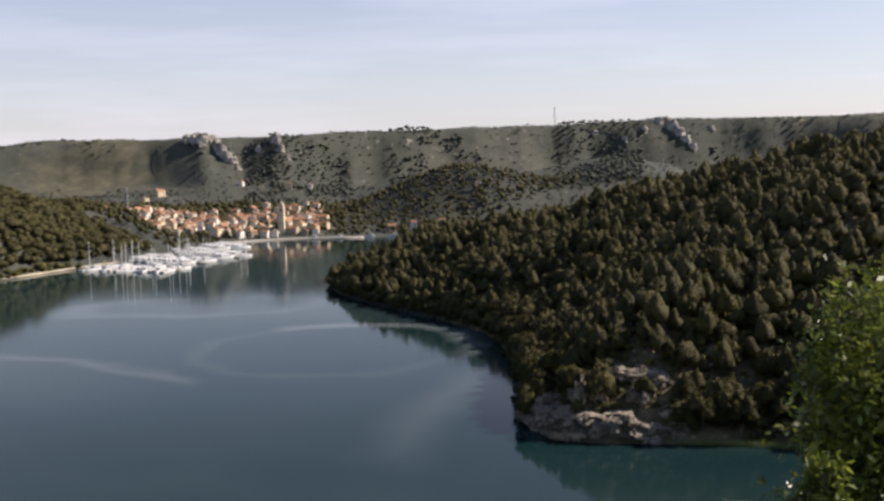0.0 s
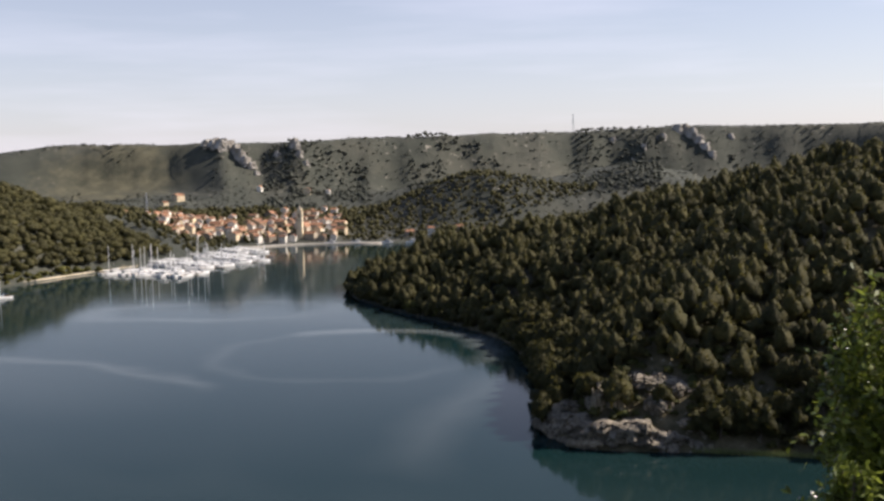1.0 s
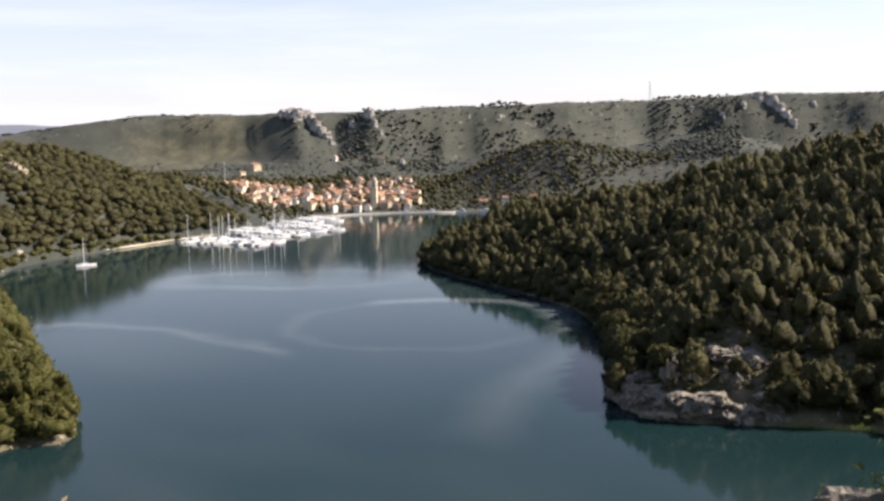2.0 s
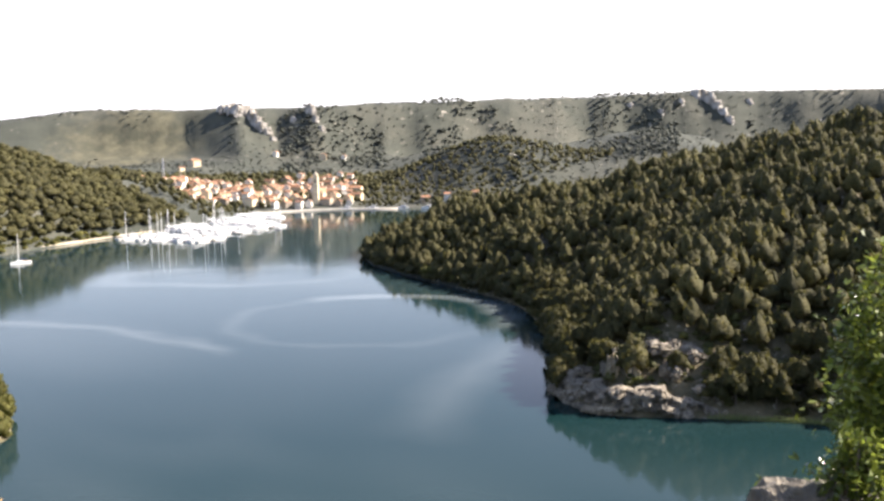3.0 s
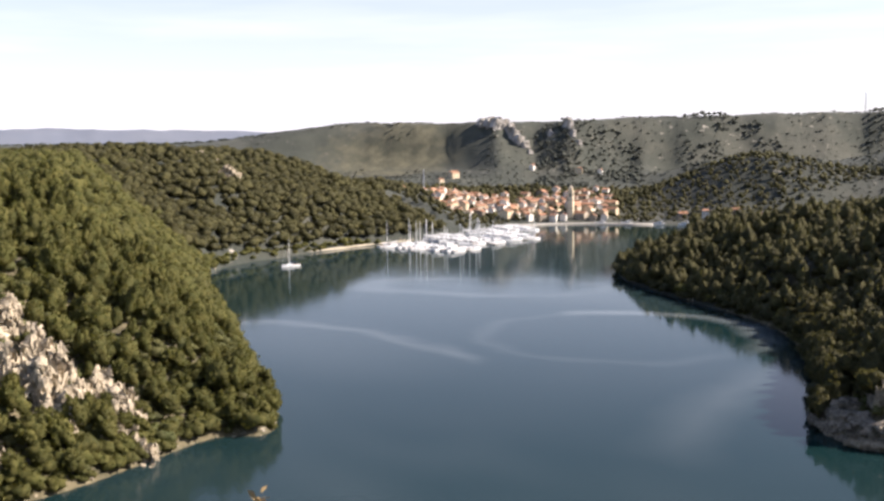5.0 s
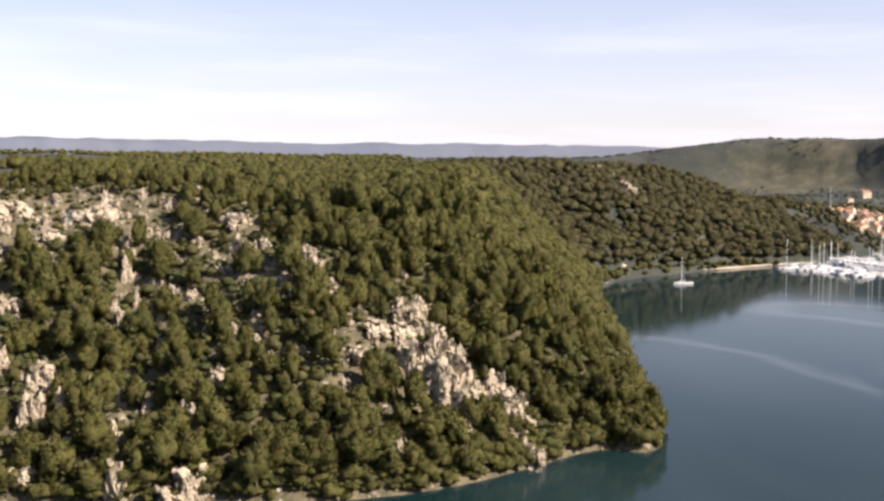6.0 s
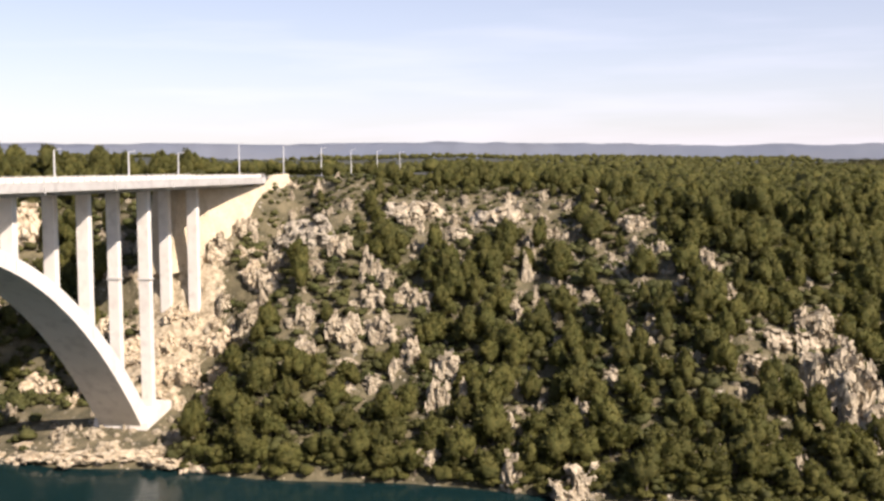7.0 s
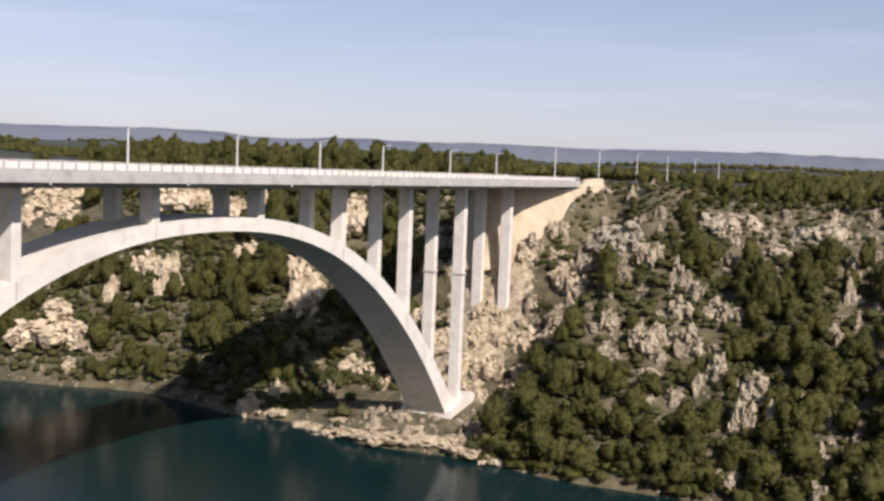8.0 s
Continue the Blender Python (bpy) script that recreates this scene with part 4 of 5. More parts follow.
CLEAR.extend(CRAG_RIDGE + CRAGS_UPPER + CRAGS_LOWER + CRAGS_BRIDGE + CRAGS_BEYOND + CRAGS_HEADLAND)


forest("pine_slope", "dense olive-green pines on the rocky river slope", scatter(66, 190, -250, 190, 4.6, rng, slope_open, 1.5), NEAR, M_PINE, rng, 0.6, 1.32)
forest("pine_plateau", "dense pine wood covering the plateau", scatter(190, 430, -310, 330, 4.9, rng, plateau_keep, 1.5), THIN, M_PINE, rng, 0.7, 1.0, 1.32)
forest("headland_wood", "pine wood on the shaded headland, shade painted into its darker leaves", scatter(-150, 320, -580, -325, 4.15, rng, lambda x, y, d: (d < 190) & (bearing(x, y) > -71) & clear_of_rocks(x, y) & ~((d < 11) & (x > -50) & (x < 130) & (y > -440)), 0.6), MID, M_LEAVES_SHADED, rng, 0.55, 1.2)
# same pines seen against the light: their shade comes from the darker leaf colour
forest("bay_wood", "pine wood above the bay and marina", scatter(430, 800, -600, -225, 5.4, rng, lambda x, y, d: ~((x > 560) & (y < -540)) & (d > np.where(y < -310, 7.0, 1.2)), 1.2), THIN[:3], M_LEAVES_SHADED, rng, 0.6, 1.15, 1.5)
forest("far_wood", "wide pine wood reaching inland across the plateau", scatter(430, 1300, -300, 900, 10.5, rng, lambda x, y, d: (y < 0) | ((fbm(x, y, 120, 2) > -0.25) & (x > 470))), FAR, M_PINE, rng, 0.6, 0.95, 1.5)


def hills_keep(x, y, d):
    r = np.hypot(x - EYE.x, y - EYE.y)
    return (d > 40) & (bearing(x, y) > -71) & (r > np.where(y < -840, 880, 1050)) & (fbm(x, y, 160, 3) > np.where(x > 980, -0.1, -0.5)) & clear_of_rocks(x, y)


forest("hill_scrub", "low evergreen scrub dotted over the far hillsides", scatter(-500, 1900, -1900, -600, 8.6, rng, hills_keep), BUSH, M_SCRUB, rng, 0.3, 0.8)


def scarp_keep(x, y, d):
    """Evergreen wood on the shaded stretches of the scarp, thinning out in patches."""
    b, r = bearing(x, y), np.hypot(x - EYE.x, y - EYE.y)
    band = ((b < -34.9) & (b > -40.5)) | ((b < -42.5) & (b > -49.5)) | ((b < -51.5) & (b > -56.0)) | ((b < -59.5) & (b > -68))
    top = np.where(b > -41, 1320, np.where(b > -50, 1400, 1520))
    return band & (r > 1040) & (r < top) & (fbm(x, y, 70, 3) > -0.32) & clear_of_rocks(x, y)


forest("scarp_wood", "dark evergreen wood on the steep far scarp", scatter(350, 1100, -1560, -780, 6.6, rng, scarp_keep), FAR, M_SCRUB, rng, 0.35, 0.8, 1.25)
forest("far_scrub", "distant scrub and woods on the inland plain", scatter(1300, 3000, -900, 2400, 34.0, rng, lambda x, y, d: d > 100), BUSH, M_SCRUB, rng, 1.0, 1.8)

# low growth: maquis between the trees, and a fringe hanging over the water
LOW = [crown_hull(rng, 7, 3, h, r * 1.15, 24, 0.5, low=0.0, cone=0.1) for h, r in ((1.7, 1.4), (2.2, 1.7), (1.4, 1.4))]
M_MAQUIS = leafy(material("maquis_leaves", (0.066, 0.076, 0.018), 0.8, (0.124, 0.118, 0.036), 0.10, jitter=0.3), 0.42)
# ledges and teeth of rock all over the open slope: x, y, width
_g = np.random.default_rng(44)
_gx, _gy = np.meshgrid(np.arange(80, 172, 5.4), np.arange(-165, 40, 5.4), indexing="ij")
_x, _y = (_gx + (_g.random(_gx.shape) - 0.5) * 5).ravel(), (_gy + (_g.random(_gx.shape) - 0.5) * 5).ravel()
_ok = (height(_x, _y)[1] > 4) & (fbm(_x, _y, 26, 3) > -0.06) & ~((np.abs(_y) < 16) & (_x > 90)) & (_g.random(_x.shape) < 0.85)
LEDGES = [(a, b, 1.7 + 3.6 * _g.random() ** 1.7) for a, b in zip(_x[_ok], _y[_ok])][:295]


def off_ledges(x, y, d):
    ok = RNG.random(x.shape) < np.where(fbm(x, y, 26, 3) > 0.0, 0.80, 0.90)
    for cx, cy, w in LEDGES:
        ok &= (np.hypot(x - cx, y - cy) > 0.55 * w + 0.4) & (np.hypot(x - cx + 2.0, y - cy + 1.4) > 0.40 * w + 0.4)
    return ok


forest("maquis", "dense green maquis shrubs between the slope's rocks", scatter(66, 185, -250, 150, 2.15, rng, off_ledges, 1.5, True), LOW, M_MAQUIS, rng, 0.7, 1.7)
FRINGE = [crown_hull(rng, 9, 5, h, r * 1.1, 40, 0.7, low=0.0, cone=0.1) for h, r in ((3.0, 2.2), (4.2, 2.6), (2.2, 1.9))]
forest("shore_fringe", "bushes hanging over the far bank's waterline", scatter(60, 260, -300, -24, 1.95, rng, lambda x, y, d: d < 5.5, 0.15), FRINGE, M_PINE, rng, 0.6, 1.3)
forest("headland_fringe", "bushes hanging over the headland's waterline, leaves painted darker for shade", scatter(-60, 330, -560, -325, 2.8, rng, lambda x, y, d: (d < 5) & clear_of_rocks(x, y) & ~((x > -14) & (x < 31)), 0.2), FRINGE, M_LEAVES_SHADED, rng, 0.8, 1.7)
forest("bay_fringe", "bushes along the bay's shore", scatter(120, 520, -470, -230, 4.2, rng, lambda x, y, d: d < 6, 1.0), FRINGE, M_PINE, rng, 0.7, 1.4)

forest("headland_brush", "brown-green brush between the headland's trees and rocks", scatter(-60, 130, -445, -325, 2.9, rng, lambda x, y, d: (d < 45) & ~((x > -14) & (x < 31) & (d < 7)) & (RNG.random(x.shape) < 0.8), 0.6), LOW, M_MAQUIS, rng, 0.8, 1.6)
# ---------------------------------------------------------------- single trees along the water


def pine(kind, h, r, mat):
    """One pine: leaning trunk, limbs and a tufted crown."""
    g = np.random.default_rng(100 + kind)
    tree = tagged(new("pine_tree"), "olive-green pine leaning over the rocky bank", "tree", "pines along the water")
    bm = bmesh.new()
    lean = Vector((g.normal() * 0.35, g.normal() * 0.35, 0))
    pts = [Vector((0, 0, -0.6)), Vector((0, 0, h * 0.3)) + lean * 0.4, Vector((0, 0, h * 0.62)) + lean, Vector((0, 0, h * 0.9)) + lean * 0.8]
    for k in range(3):
        tube(bm, pts[k], pts[k + 1], 0.20 - 0.06 * k, 0.14 - 0.05 * k, 6)
    part("trunk", bm, M_BARK, tree)
    for k in range(4):
        a = k * 1.7 + g.random()
        z = h * (0.34 + 0.13 * k)
        bm = bmesh.new()
        start = Vector((lean.x * 0.6, lean.y * 0.6, z))
        tube(bm, start, start + Vector((math.cos(a) * r * 0.75, math.sin(a) * r * 0.75, h * 0.12)), 0.09, 0.03, 5)
        part("limb", bm, M_BARK, tree)
    v, f = crown_hull(g, 17, 11, h, r * 1.12, 330, 0.66, low=0.12, cone=0.2)
    mesh_part("crown", v, f, mat, tree, "tufted needle crown", smooth=True)
    return tree


def plant_singles():
    g = np.random.default_rng(5)
    protos = [pine(k, h, r, M_PINE) for k, (h, r) in enumerate(((8.2, 2.6), (9.4, 2.8), (7.0, 2.5), (6.0, 2.5)))]
    shaded_pines = [pine(10 + k, h, r, M_LEAVES_SHADED) for k, (h, r) in enumerate(((8.0, 2.9), (9.5, 3.0), (6.5, 2.8)))]
    for o in shaded_pines:
        tagged(o, "green tree on the shaded rocky headland, leaves painted darker for shade", "tree", "trees along the headland")
    for trees, (x, y, z) in ((protos, scatter(66, 130, -246, -26, 4.9, g, lambda x, y, d: d < 13, 1.0)),
                             (shaded_pines, scatter(-50, 130, -440, -328, 4.9, g, lambda x, y, d: (d < 11) & ~((x < 26) & (x > -12) & (d < 9)), 0.6))):
        for k in range(len(x)):
            m = pose(x[k], y[k], z[k] - 0.1, 0, 0, g.random() * 360) @ Matrix.Scale(0.75 + 0.5 * g.random(), 4)
            src = trees[k % len(trees)]
            if k < len(trees):
                src.matrix_basis = m
            else:
                ob = copy_thing(src, m)
                ob.matrix_basis = m


plant_singles()

# ---------------------------------------------------------------- limestone outcrops


def block(g, sub=2, tall=1.0):
    """A faceted stone: a sphere cut by random planes, roughened."""
    bm = bmesh.new()
    bmesh.ops.create_icosphere(bm, subdivisions=sub, radius=1.0)
    planes = []
    for k in range(15):
        m = Vector((g.normal(), g.normal(), g.normal() * (0.45 if k < 11 else 1.6)))
        planes.append((m.normalized(), 0.62 + 0.33 * g.random()))
    off = Vector((g.random() * 40, g.random() * 40, 0))
    for v in bm.verts:
        n = v.co.normalized()
        r = 1.25
        for m, c in planes:
            k = n.dot(m)
            if k > 0.05:
                r = min(r, c / k)
        q = Vector((n.x * 4.2, n.y * 4.2, n.z * 1.3)) + off
        r *= 1 + 0.14 * noise.noise(n * 3.1 + off) - 0.34 * max(0.0, 0.35 - abs(noise.noise(q))) + 0.10 * noise.noise(n * 9.0 + off)
        v.co = n * r
        v.co.z *= tall
    return bm


def outcrop_mesh(seed, blocks, voxel=0.082):
    g = np.random.default_rng(seed)
    whole = bmesh.new()
    for k in range(blocks):
        b = block(g, 3 if k < 1 else 2)
        s = 0.50 if k == 0 else 0.20 + 0.26 * g.random()
        a = g.random() * 6.283
        d = 0.0 if k == 0 else 0.30 + 0.55 * g.random()
        m = Matrix.Translation((math.cos(a) * d, math.sin(a) * d, (0.30 if k == 0 else 0.02 + 0.4 * g.random() * (1 - d)))) @ Euler((g.normal() * 0.2, g.normal() * 0.2, g.random() * 6)).to_matrix().to_4x4() @ Matrix.Diagonal((s, s * 0.85, s * (0.9 + 0.7 * g.random()), 1))
        b.transform(m)
        me = bpy.data.meshes.new("tmp")
        b.to_mesh(me)
        b.free()
        whole.from_mesh(me)
        bpy.data.meshes.remove(me)
    me = bpy.data.meshes.new("rough")
    whole.to_mesh(me)
    whole.free()
    # weld the blocks into one skin, then roughen it with upright flutes
    tmp = new("tmp_rock", me)
    mod = tmp.modifiers.new("weld", 'REMESH')
    mod.mode, mod.voxel_size = 'VOXEL', voxel
    skin = bpy.data.meshes.new_from_object(tmp.evaluated_get(bpy.context.evaluated_depsgraph_get()))
    bpy.data.objects.remove(tmp)
    bpy.data.meshes.remove(me)
    skin.name = "outcrop"
    off = Vector((seed * 3.7, 0, 0))
    for v in skin.vertices:
        c = v.co
        # jointed blocks, proud and recessed, with upright fissures between
        q = Vector((c.x * 2.7, c.y * 2.7, c.z * 1.5)) + 0.35 * noise.noise_vector(c * 2.2 + off)
        k = 0.15 * (noise.cell(q + off) - 0.5) + 0.035 * noise.noise(c * 5.0 + off) + 0.012 * noise.noise(c * 13)
        k -= 0.17 * max(0.0, 0.10 - abs(noise.noise(Vector((c.x * 3.0, c.y * 3.0, c.z * 0.7)) - off))) / 0.10
        v.co = c + v.normal * k
    skin.materials.clear()
    skin.materials.append(M_ROCK)
    for poly in skin.polygons:
        poly.use_smooth = False
    return skin


OUTCROPS = [outcrop_mesh(30 + k, 9 + k % 4) for k in range(8)]
SMALL = [outcrop_mesh(60 + k, 5 + k % 3, 0.13) for k in range(6)]
WARM = [m.copy() for m in OUTCROPS[:4]]
GREY = [m.copy() for m in OUTCROPS[2:6]]
for m in GREY:
    m.materials[0] = M_ROCK_GREY_SHADED
for m in WARM:
    m.materials[0] = M_ROCK_WARM

def crags(spots, meshes, label, group, sunk=0.10, grow=1.0, name="rock_outcrop"):
    g = np.random.default_rng(len(spots) * 7 + 1)
    for k, (x, y, w, h) in enumerate(spots):
        ob = new(name, meshes[int(g.integers(0, len(meshes)))])
        ob.matrix_basis = pose(x, y, height_at(x, y) - sunk * h, 0, 0, g.random() * 360) @ Matrix.Diagonal((w * 0.66 * grow, w * 0.66 * grow, h * 0.9 * grow, 1))
        tagged(ob, label, "rock", group)


crags(CRAG_RIDGE, OUTCROPS, "sunlit pale limestone crag rising among the pines", "crags of the rock ridge")
crags(CRAGS_UPPER, OUTCROPS, "pale weathered limestone outcrop near the slope's brow", "outcrops on the brow", grow=0.85)
crags(CRAGS_LOWER, OUTCROPS, "broken pale limestone outcrop among slope trees", "outcrops on the slope", grow=1.0)
crags(CRAGS_BRIDGE, WARM, "warm pale limestone outcrop below the bridge", "outcrops at the bridge")
crags(CRAGS_BEYOND, WARM, "warm pale limestone outcrop on the slope beyond the bridge", "outcrops beyond the bridge")
crags(CRAGS_CUTTING, WARM, "stepped cream limestone block in the bridge cutting", "blocks of the bridge cutting", name="stone_block")
crags(CRAGS_HEADLAND, GREY, "limestone cliff rock at the water's edge, backlit shade painted grey", "rocks of the headland")
# sunlit edges of that rock: ledges kept in the paler limestone
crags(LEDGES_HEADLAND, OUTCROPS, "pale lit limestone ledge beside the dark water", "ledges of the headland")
crags(CRAGS_SHELF, WARM, "low pale rock shelf at the water's edge", "rock shelf below the arch")
crags(CRAGS_BAY, OUTCROPS, "distant bare limestone crag above the bay", "crags above the bay")


def cliff_face(name, label, line, tall, deep, step, size, mat, seed, group=""):
    """A broken rock face along a line on the ground: jointed blocks, set back towards the top, with a flat crown."""
    p = [Vector(q) for q in line]
    run = [0.0]
    for a, b in zip(p, p[1:]):
        run.append(run[-1] + (b - a).length)
    n = max(8, int(run[-1] / step))
    rows = max(8, int(tall / step))
    cap = max(3, int(deep / step / 2))
    verts = []
    for i in range(n + 1):
        s = run[-1] * i / n
        k = max(j for j in range(len(run) - 1) if run[j] <= s + 1e-6)
        f = (s - run[k]) / (run[k + 1] - run[k])
        base = p[k].lerp(p[k + 1], f)
        a, b = p[max(0, k - 1)], p[min(len(p) - 1, k + 2)]
        tangent = (b - a).normalized()
        inward = Vector((-tangent.y, tangent.x, 0))
        fade = min(1.0, 4.0 * min(i, n - i) / n)
        top = tall * (0.35 + 0.65 * fade) * (0.86 + 0.2 * noise.noise(Vector((s / size / 3, seed, 0))) + 0.10 * (noise.cell(Vector((s / size * 0.6, seed + 9, 0))) - 0.5))
        for r in range(rows + cap + 1):
            u = min(1.0, r / rows)
            z = top * u
            q = Vector((s / size + 0.5 * noise.noise(Vector((s, z, seed)) / size), z / size * 1.5 + 0.4 * noise.noise(Vector((z, s, seed)) / size), seed))
            blk = noise.cell(q)
            crack = noise.noise(Vector((s * 2.2 / size, z * 0.7 / size, seed + 3)))
            push = size * (0.75 * blk + 0.22 * noise.noise(Vector((s, z, seed)) * (2.5 / size)) - 0.5 * max(0.0, 0.13 - abs(crack)) / 0.13)
            back = -push + deep * 0.22 * u ** 2 + (deep * (r - rows) / cap if r > rows else 0)
            w = base + inward * back
            w.z = p[0].z * 0 + base.z + z - (0.25 * size * (r - rows) / cap if r > rows else 0) + 0.12 * size * noise.noise(w / size * 1.7)
            verts.append(w)
    m = rows + cap + 1
    faces = [(i * m + r, (i + 1) * m + r, (i + 1) * m + r + 1, i * m + r + 1) for i in range(n) for r in range(m - 1)]
    ob = mesh_part(name, np.array([v[:] for v in verts]), faces, mat)
    return tagged(ob, label, "cliff", group)


cliff_face("rock_cliff", "low layered limestone cliff rising from the water, backlit shade painted dark", [(33, -341, -0.8), (25, -334, -0.8), (15, -330.5, -0.8), (7, -329.5, -0.8), (-1, -334, -0.8), (-9, -340, -0.8), (-16, -345.5, -0.8)],
           8.2, 8.0, 0.40, 2.4, M_ROCK_FACE_SHADED, 5)
for line, tall, deep in ((((137, -22), (136, -28), (136.5, -35), (139, -41)), 13.5, 10), (((151.5, -49), (152.5, -56), (155.5, -63)), 7.5, 12), (((150.5, -76), (153, -85), (157, -93)), 8, 12)):
    # the faces look out over the river
    cliff_face("rock_cliff", "pale fluted limestone face below the slope's brow", [(x, y, height_at(x, y) - 2.0) for x, y in line], tall, deep, 0.42, 2.0, M_SLAB, tall + len(line), "rock faces on the brow")
M_CLIFF = material("far_limestone", (0.25, 0.235, 0.21), 0.95, (0.42, 0.395, 0.355), 0.05, 0.12, 1.0, 0.3, third=(0.22, 0.20, 0.17))
for x, y, w, h in CLIFFS:
    # the faces look westward over the valley
    across = Vector((0.12, -0.99, 0)) * w * 0.6
    mid = Vector((x + 2.5, y - 1, height_at(x + 2.5, y - 1) - 5))
    bow = Vector((-0.99, -0.12, 0)) * w * 0.14
    cliff_face("rock_cliff", "bare pale-grey limestone cliff high on the far hillside", [mid - across, mid - across * 0.4 + bow, mid + across * 0.4 + bow, mid + across], h * 0.72 + 5, h * 0.6, 1.3, 2.4, M_CLIFF, int(w + h), "cliffs on the far hills")


def small_crags():
    """Ledges and teeth of rock all over the open slope."""
    g = np.random.default_rng(44)
    for a, b, w in LEDGES:
        h = w * (0.6 + 0.8 * g.random())
        ob = new("rock_outcrop", SMALL[int(g.integers(0, len(SMALL)))])
        ob.matrix_basis = pose(a, b, height_at(a, b) - 0.1 * h, 0, 0, g.random() * 360) @ Matrix.Diagonal((w * 0.7, w * 0.6, h * 0.9, 1))
        tagged(ob, "small pale limestone ledge on the slope", "rock", "ledges on the slope")


small_crags()


def scree():
    """Loose stones on the open slope and along the waterline, too many to count."""
    g = np.random.default_rng(77)
    bm = bmesh.new()
    bmesh.ops.create_icosphere(bm, subdivisions=1, radius=1.0)
    pv = np.array([v.co[:] for v in bm.verts])
    pf = np.array([[v.index for v in f.verts] for f in bm.faces])
    bm.free()
    spots = []
    for x0, x1, y0, y1, gap, lo, hi in ((66, 175, -150, 60, 3.4, 0.3, 400), (66, 175, 60, 160, 6.0, 3, 400), (60, 130, -240, 180, 1.7, -0.3, 1.6), (-60, 300, -500, -325, 2.2, -0.3, 1.6), (430, 620, -720, -300, 4.0, -0.3, 5)):
        gx, gy = np.meshgrid(np.arange(x0, x1, gap), np.arange(y0, y1, gap), indexing="ij")
        x = (gx + (g.random(gx.shape) - 0.5) * gap).ravel()
        y = (gy + (g.random(gx.shape) - 0.5) * gap).ravel()
        z, d = height(x, y)
        ok = (d > lo) & (d < hi)
        if hi > 100:
            ok &= (fbm(x, y, 26, 3) > 0.05) | (g.random(x.shape) < 0.12)
        else:
            ok &= g.random(x.shape) < 0.75
        size = (0.2 + 1.0 * g.random(x.shape) ** 3) * (1.0 if hi > 100 else 0.5)
        spots.append(np.stack([x, y, z, size], -1)[ok])
    s = np.concatenate(spots)
    c = len(s)
    out = pv[None] * (0.75 + 0.5 * g.random((c, len(pv), 1)))
    out = out * np.stack([s[:, 3] * (0.8 + 0.6 * g.random(c)), s[:, 3] * (0.8 + 0.6 * g.random(c)), s[:, 3] * (0.7 + 0.7 * g.random(c))], -1)[:, None]
    out = out + s[:, None, :3]
    f = (pf[None] + (np.arange(c) * len(pv))[:, None, None]).reshape(-1, 3)
    tagged(mesh_part("loose_stones", out.reshape(-1, 3), f, M_ROCK), "pale loose limestone blocks scattered over slope and shore", "stones", kind="stuff")


scree()
# ---------------------------------------------------------------- the town
M_PLASTER = material("cream_plaster", (0.58, 0.47, 0.31), 0.9, (0.68, 0.57, 0.40), 0.3, 2.0, 0.1, 4, third=(0.42, 0.34, 0.23), jitter=0.28)
M_PLASTER_WHITE = material("pale_plaster", (0.66, 0.62, 0.54), 0.9, (0.78, 0.74, 0.66), 0.3, 2.0, 0.1, 4, third=(0.52, 0.48, 0.41), jitter=0.12)
M_TOWER = material("sunlit_tower_stone", (0.66, 0.56, 0.38), 0.9, (0.76, 0.66, 0.48), 0.4, 2.0, 0.1, 4, third=(0.58, 0.49, 0.34))
M_STONEWALL = material("rubble_stone_wall", (0.30, 0.25, 0.19), 0.95, (0.42, 0.36, 0.28), 0.8, 4.0, 0.3, 5, third=(0.24, 0.20, 0.155), jitter=0.28)
M_TILE = material("terracotta_tiles", (0.26, 0.125, 0.065), 0.85, (0.36, 0.19, 0.105), 0.6, 3.0, 0.3, 6, third=(0.19, 0.095, 0.055), jitter=0.30)
M_SHUTTER = material("painted_shutters", (0.06, 0.09, 0.07), 0.6, (0.09, 0.12, 0.10), 2.0, jitter=0.2)
M_QUAY = material("quay_stone", (0.30, 0.28, 0.24), 0.85, (0.38, 0.36, 0.31), 0.4, 3.0, 0.1, 5, third=(0.26, 0.24, 0.21))


def roof_tiles(bm, w, l, z, rise, over=0.35):
    """A tiled gable roof with eaves, thickness and tile courses as steps."""
    steps, lift = 4, 0.13
    top = []
    for k in range(steps):
        for a, up in ((k / steps, lift), ((k + 1) / steps, 0.03)):
            top.append(((l / 2 + over) * (1 - a), z + rise * a + up))
    low = [((l / 2 + over), z - 0.12), (0.0, z + rise - 0.15)]
    half = top[:-1] + [(0.0, z + rise + 0.05)]
    outline = half + [(-y, q) for y, q in half[-2::-1]] + [(-low[0][0], low[0][1]), low[1], low[0]]
    beam_along(bm, -w / 2 - over, w / 2 + over, outline)


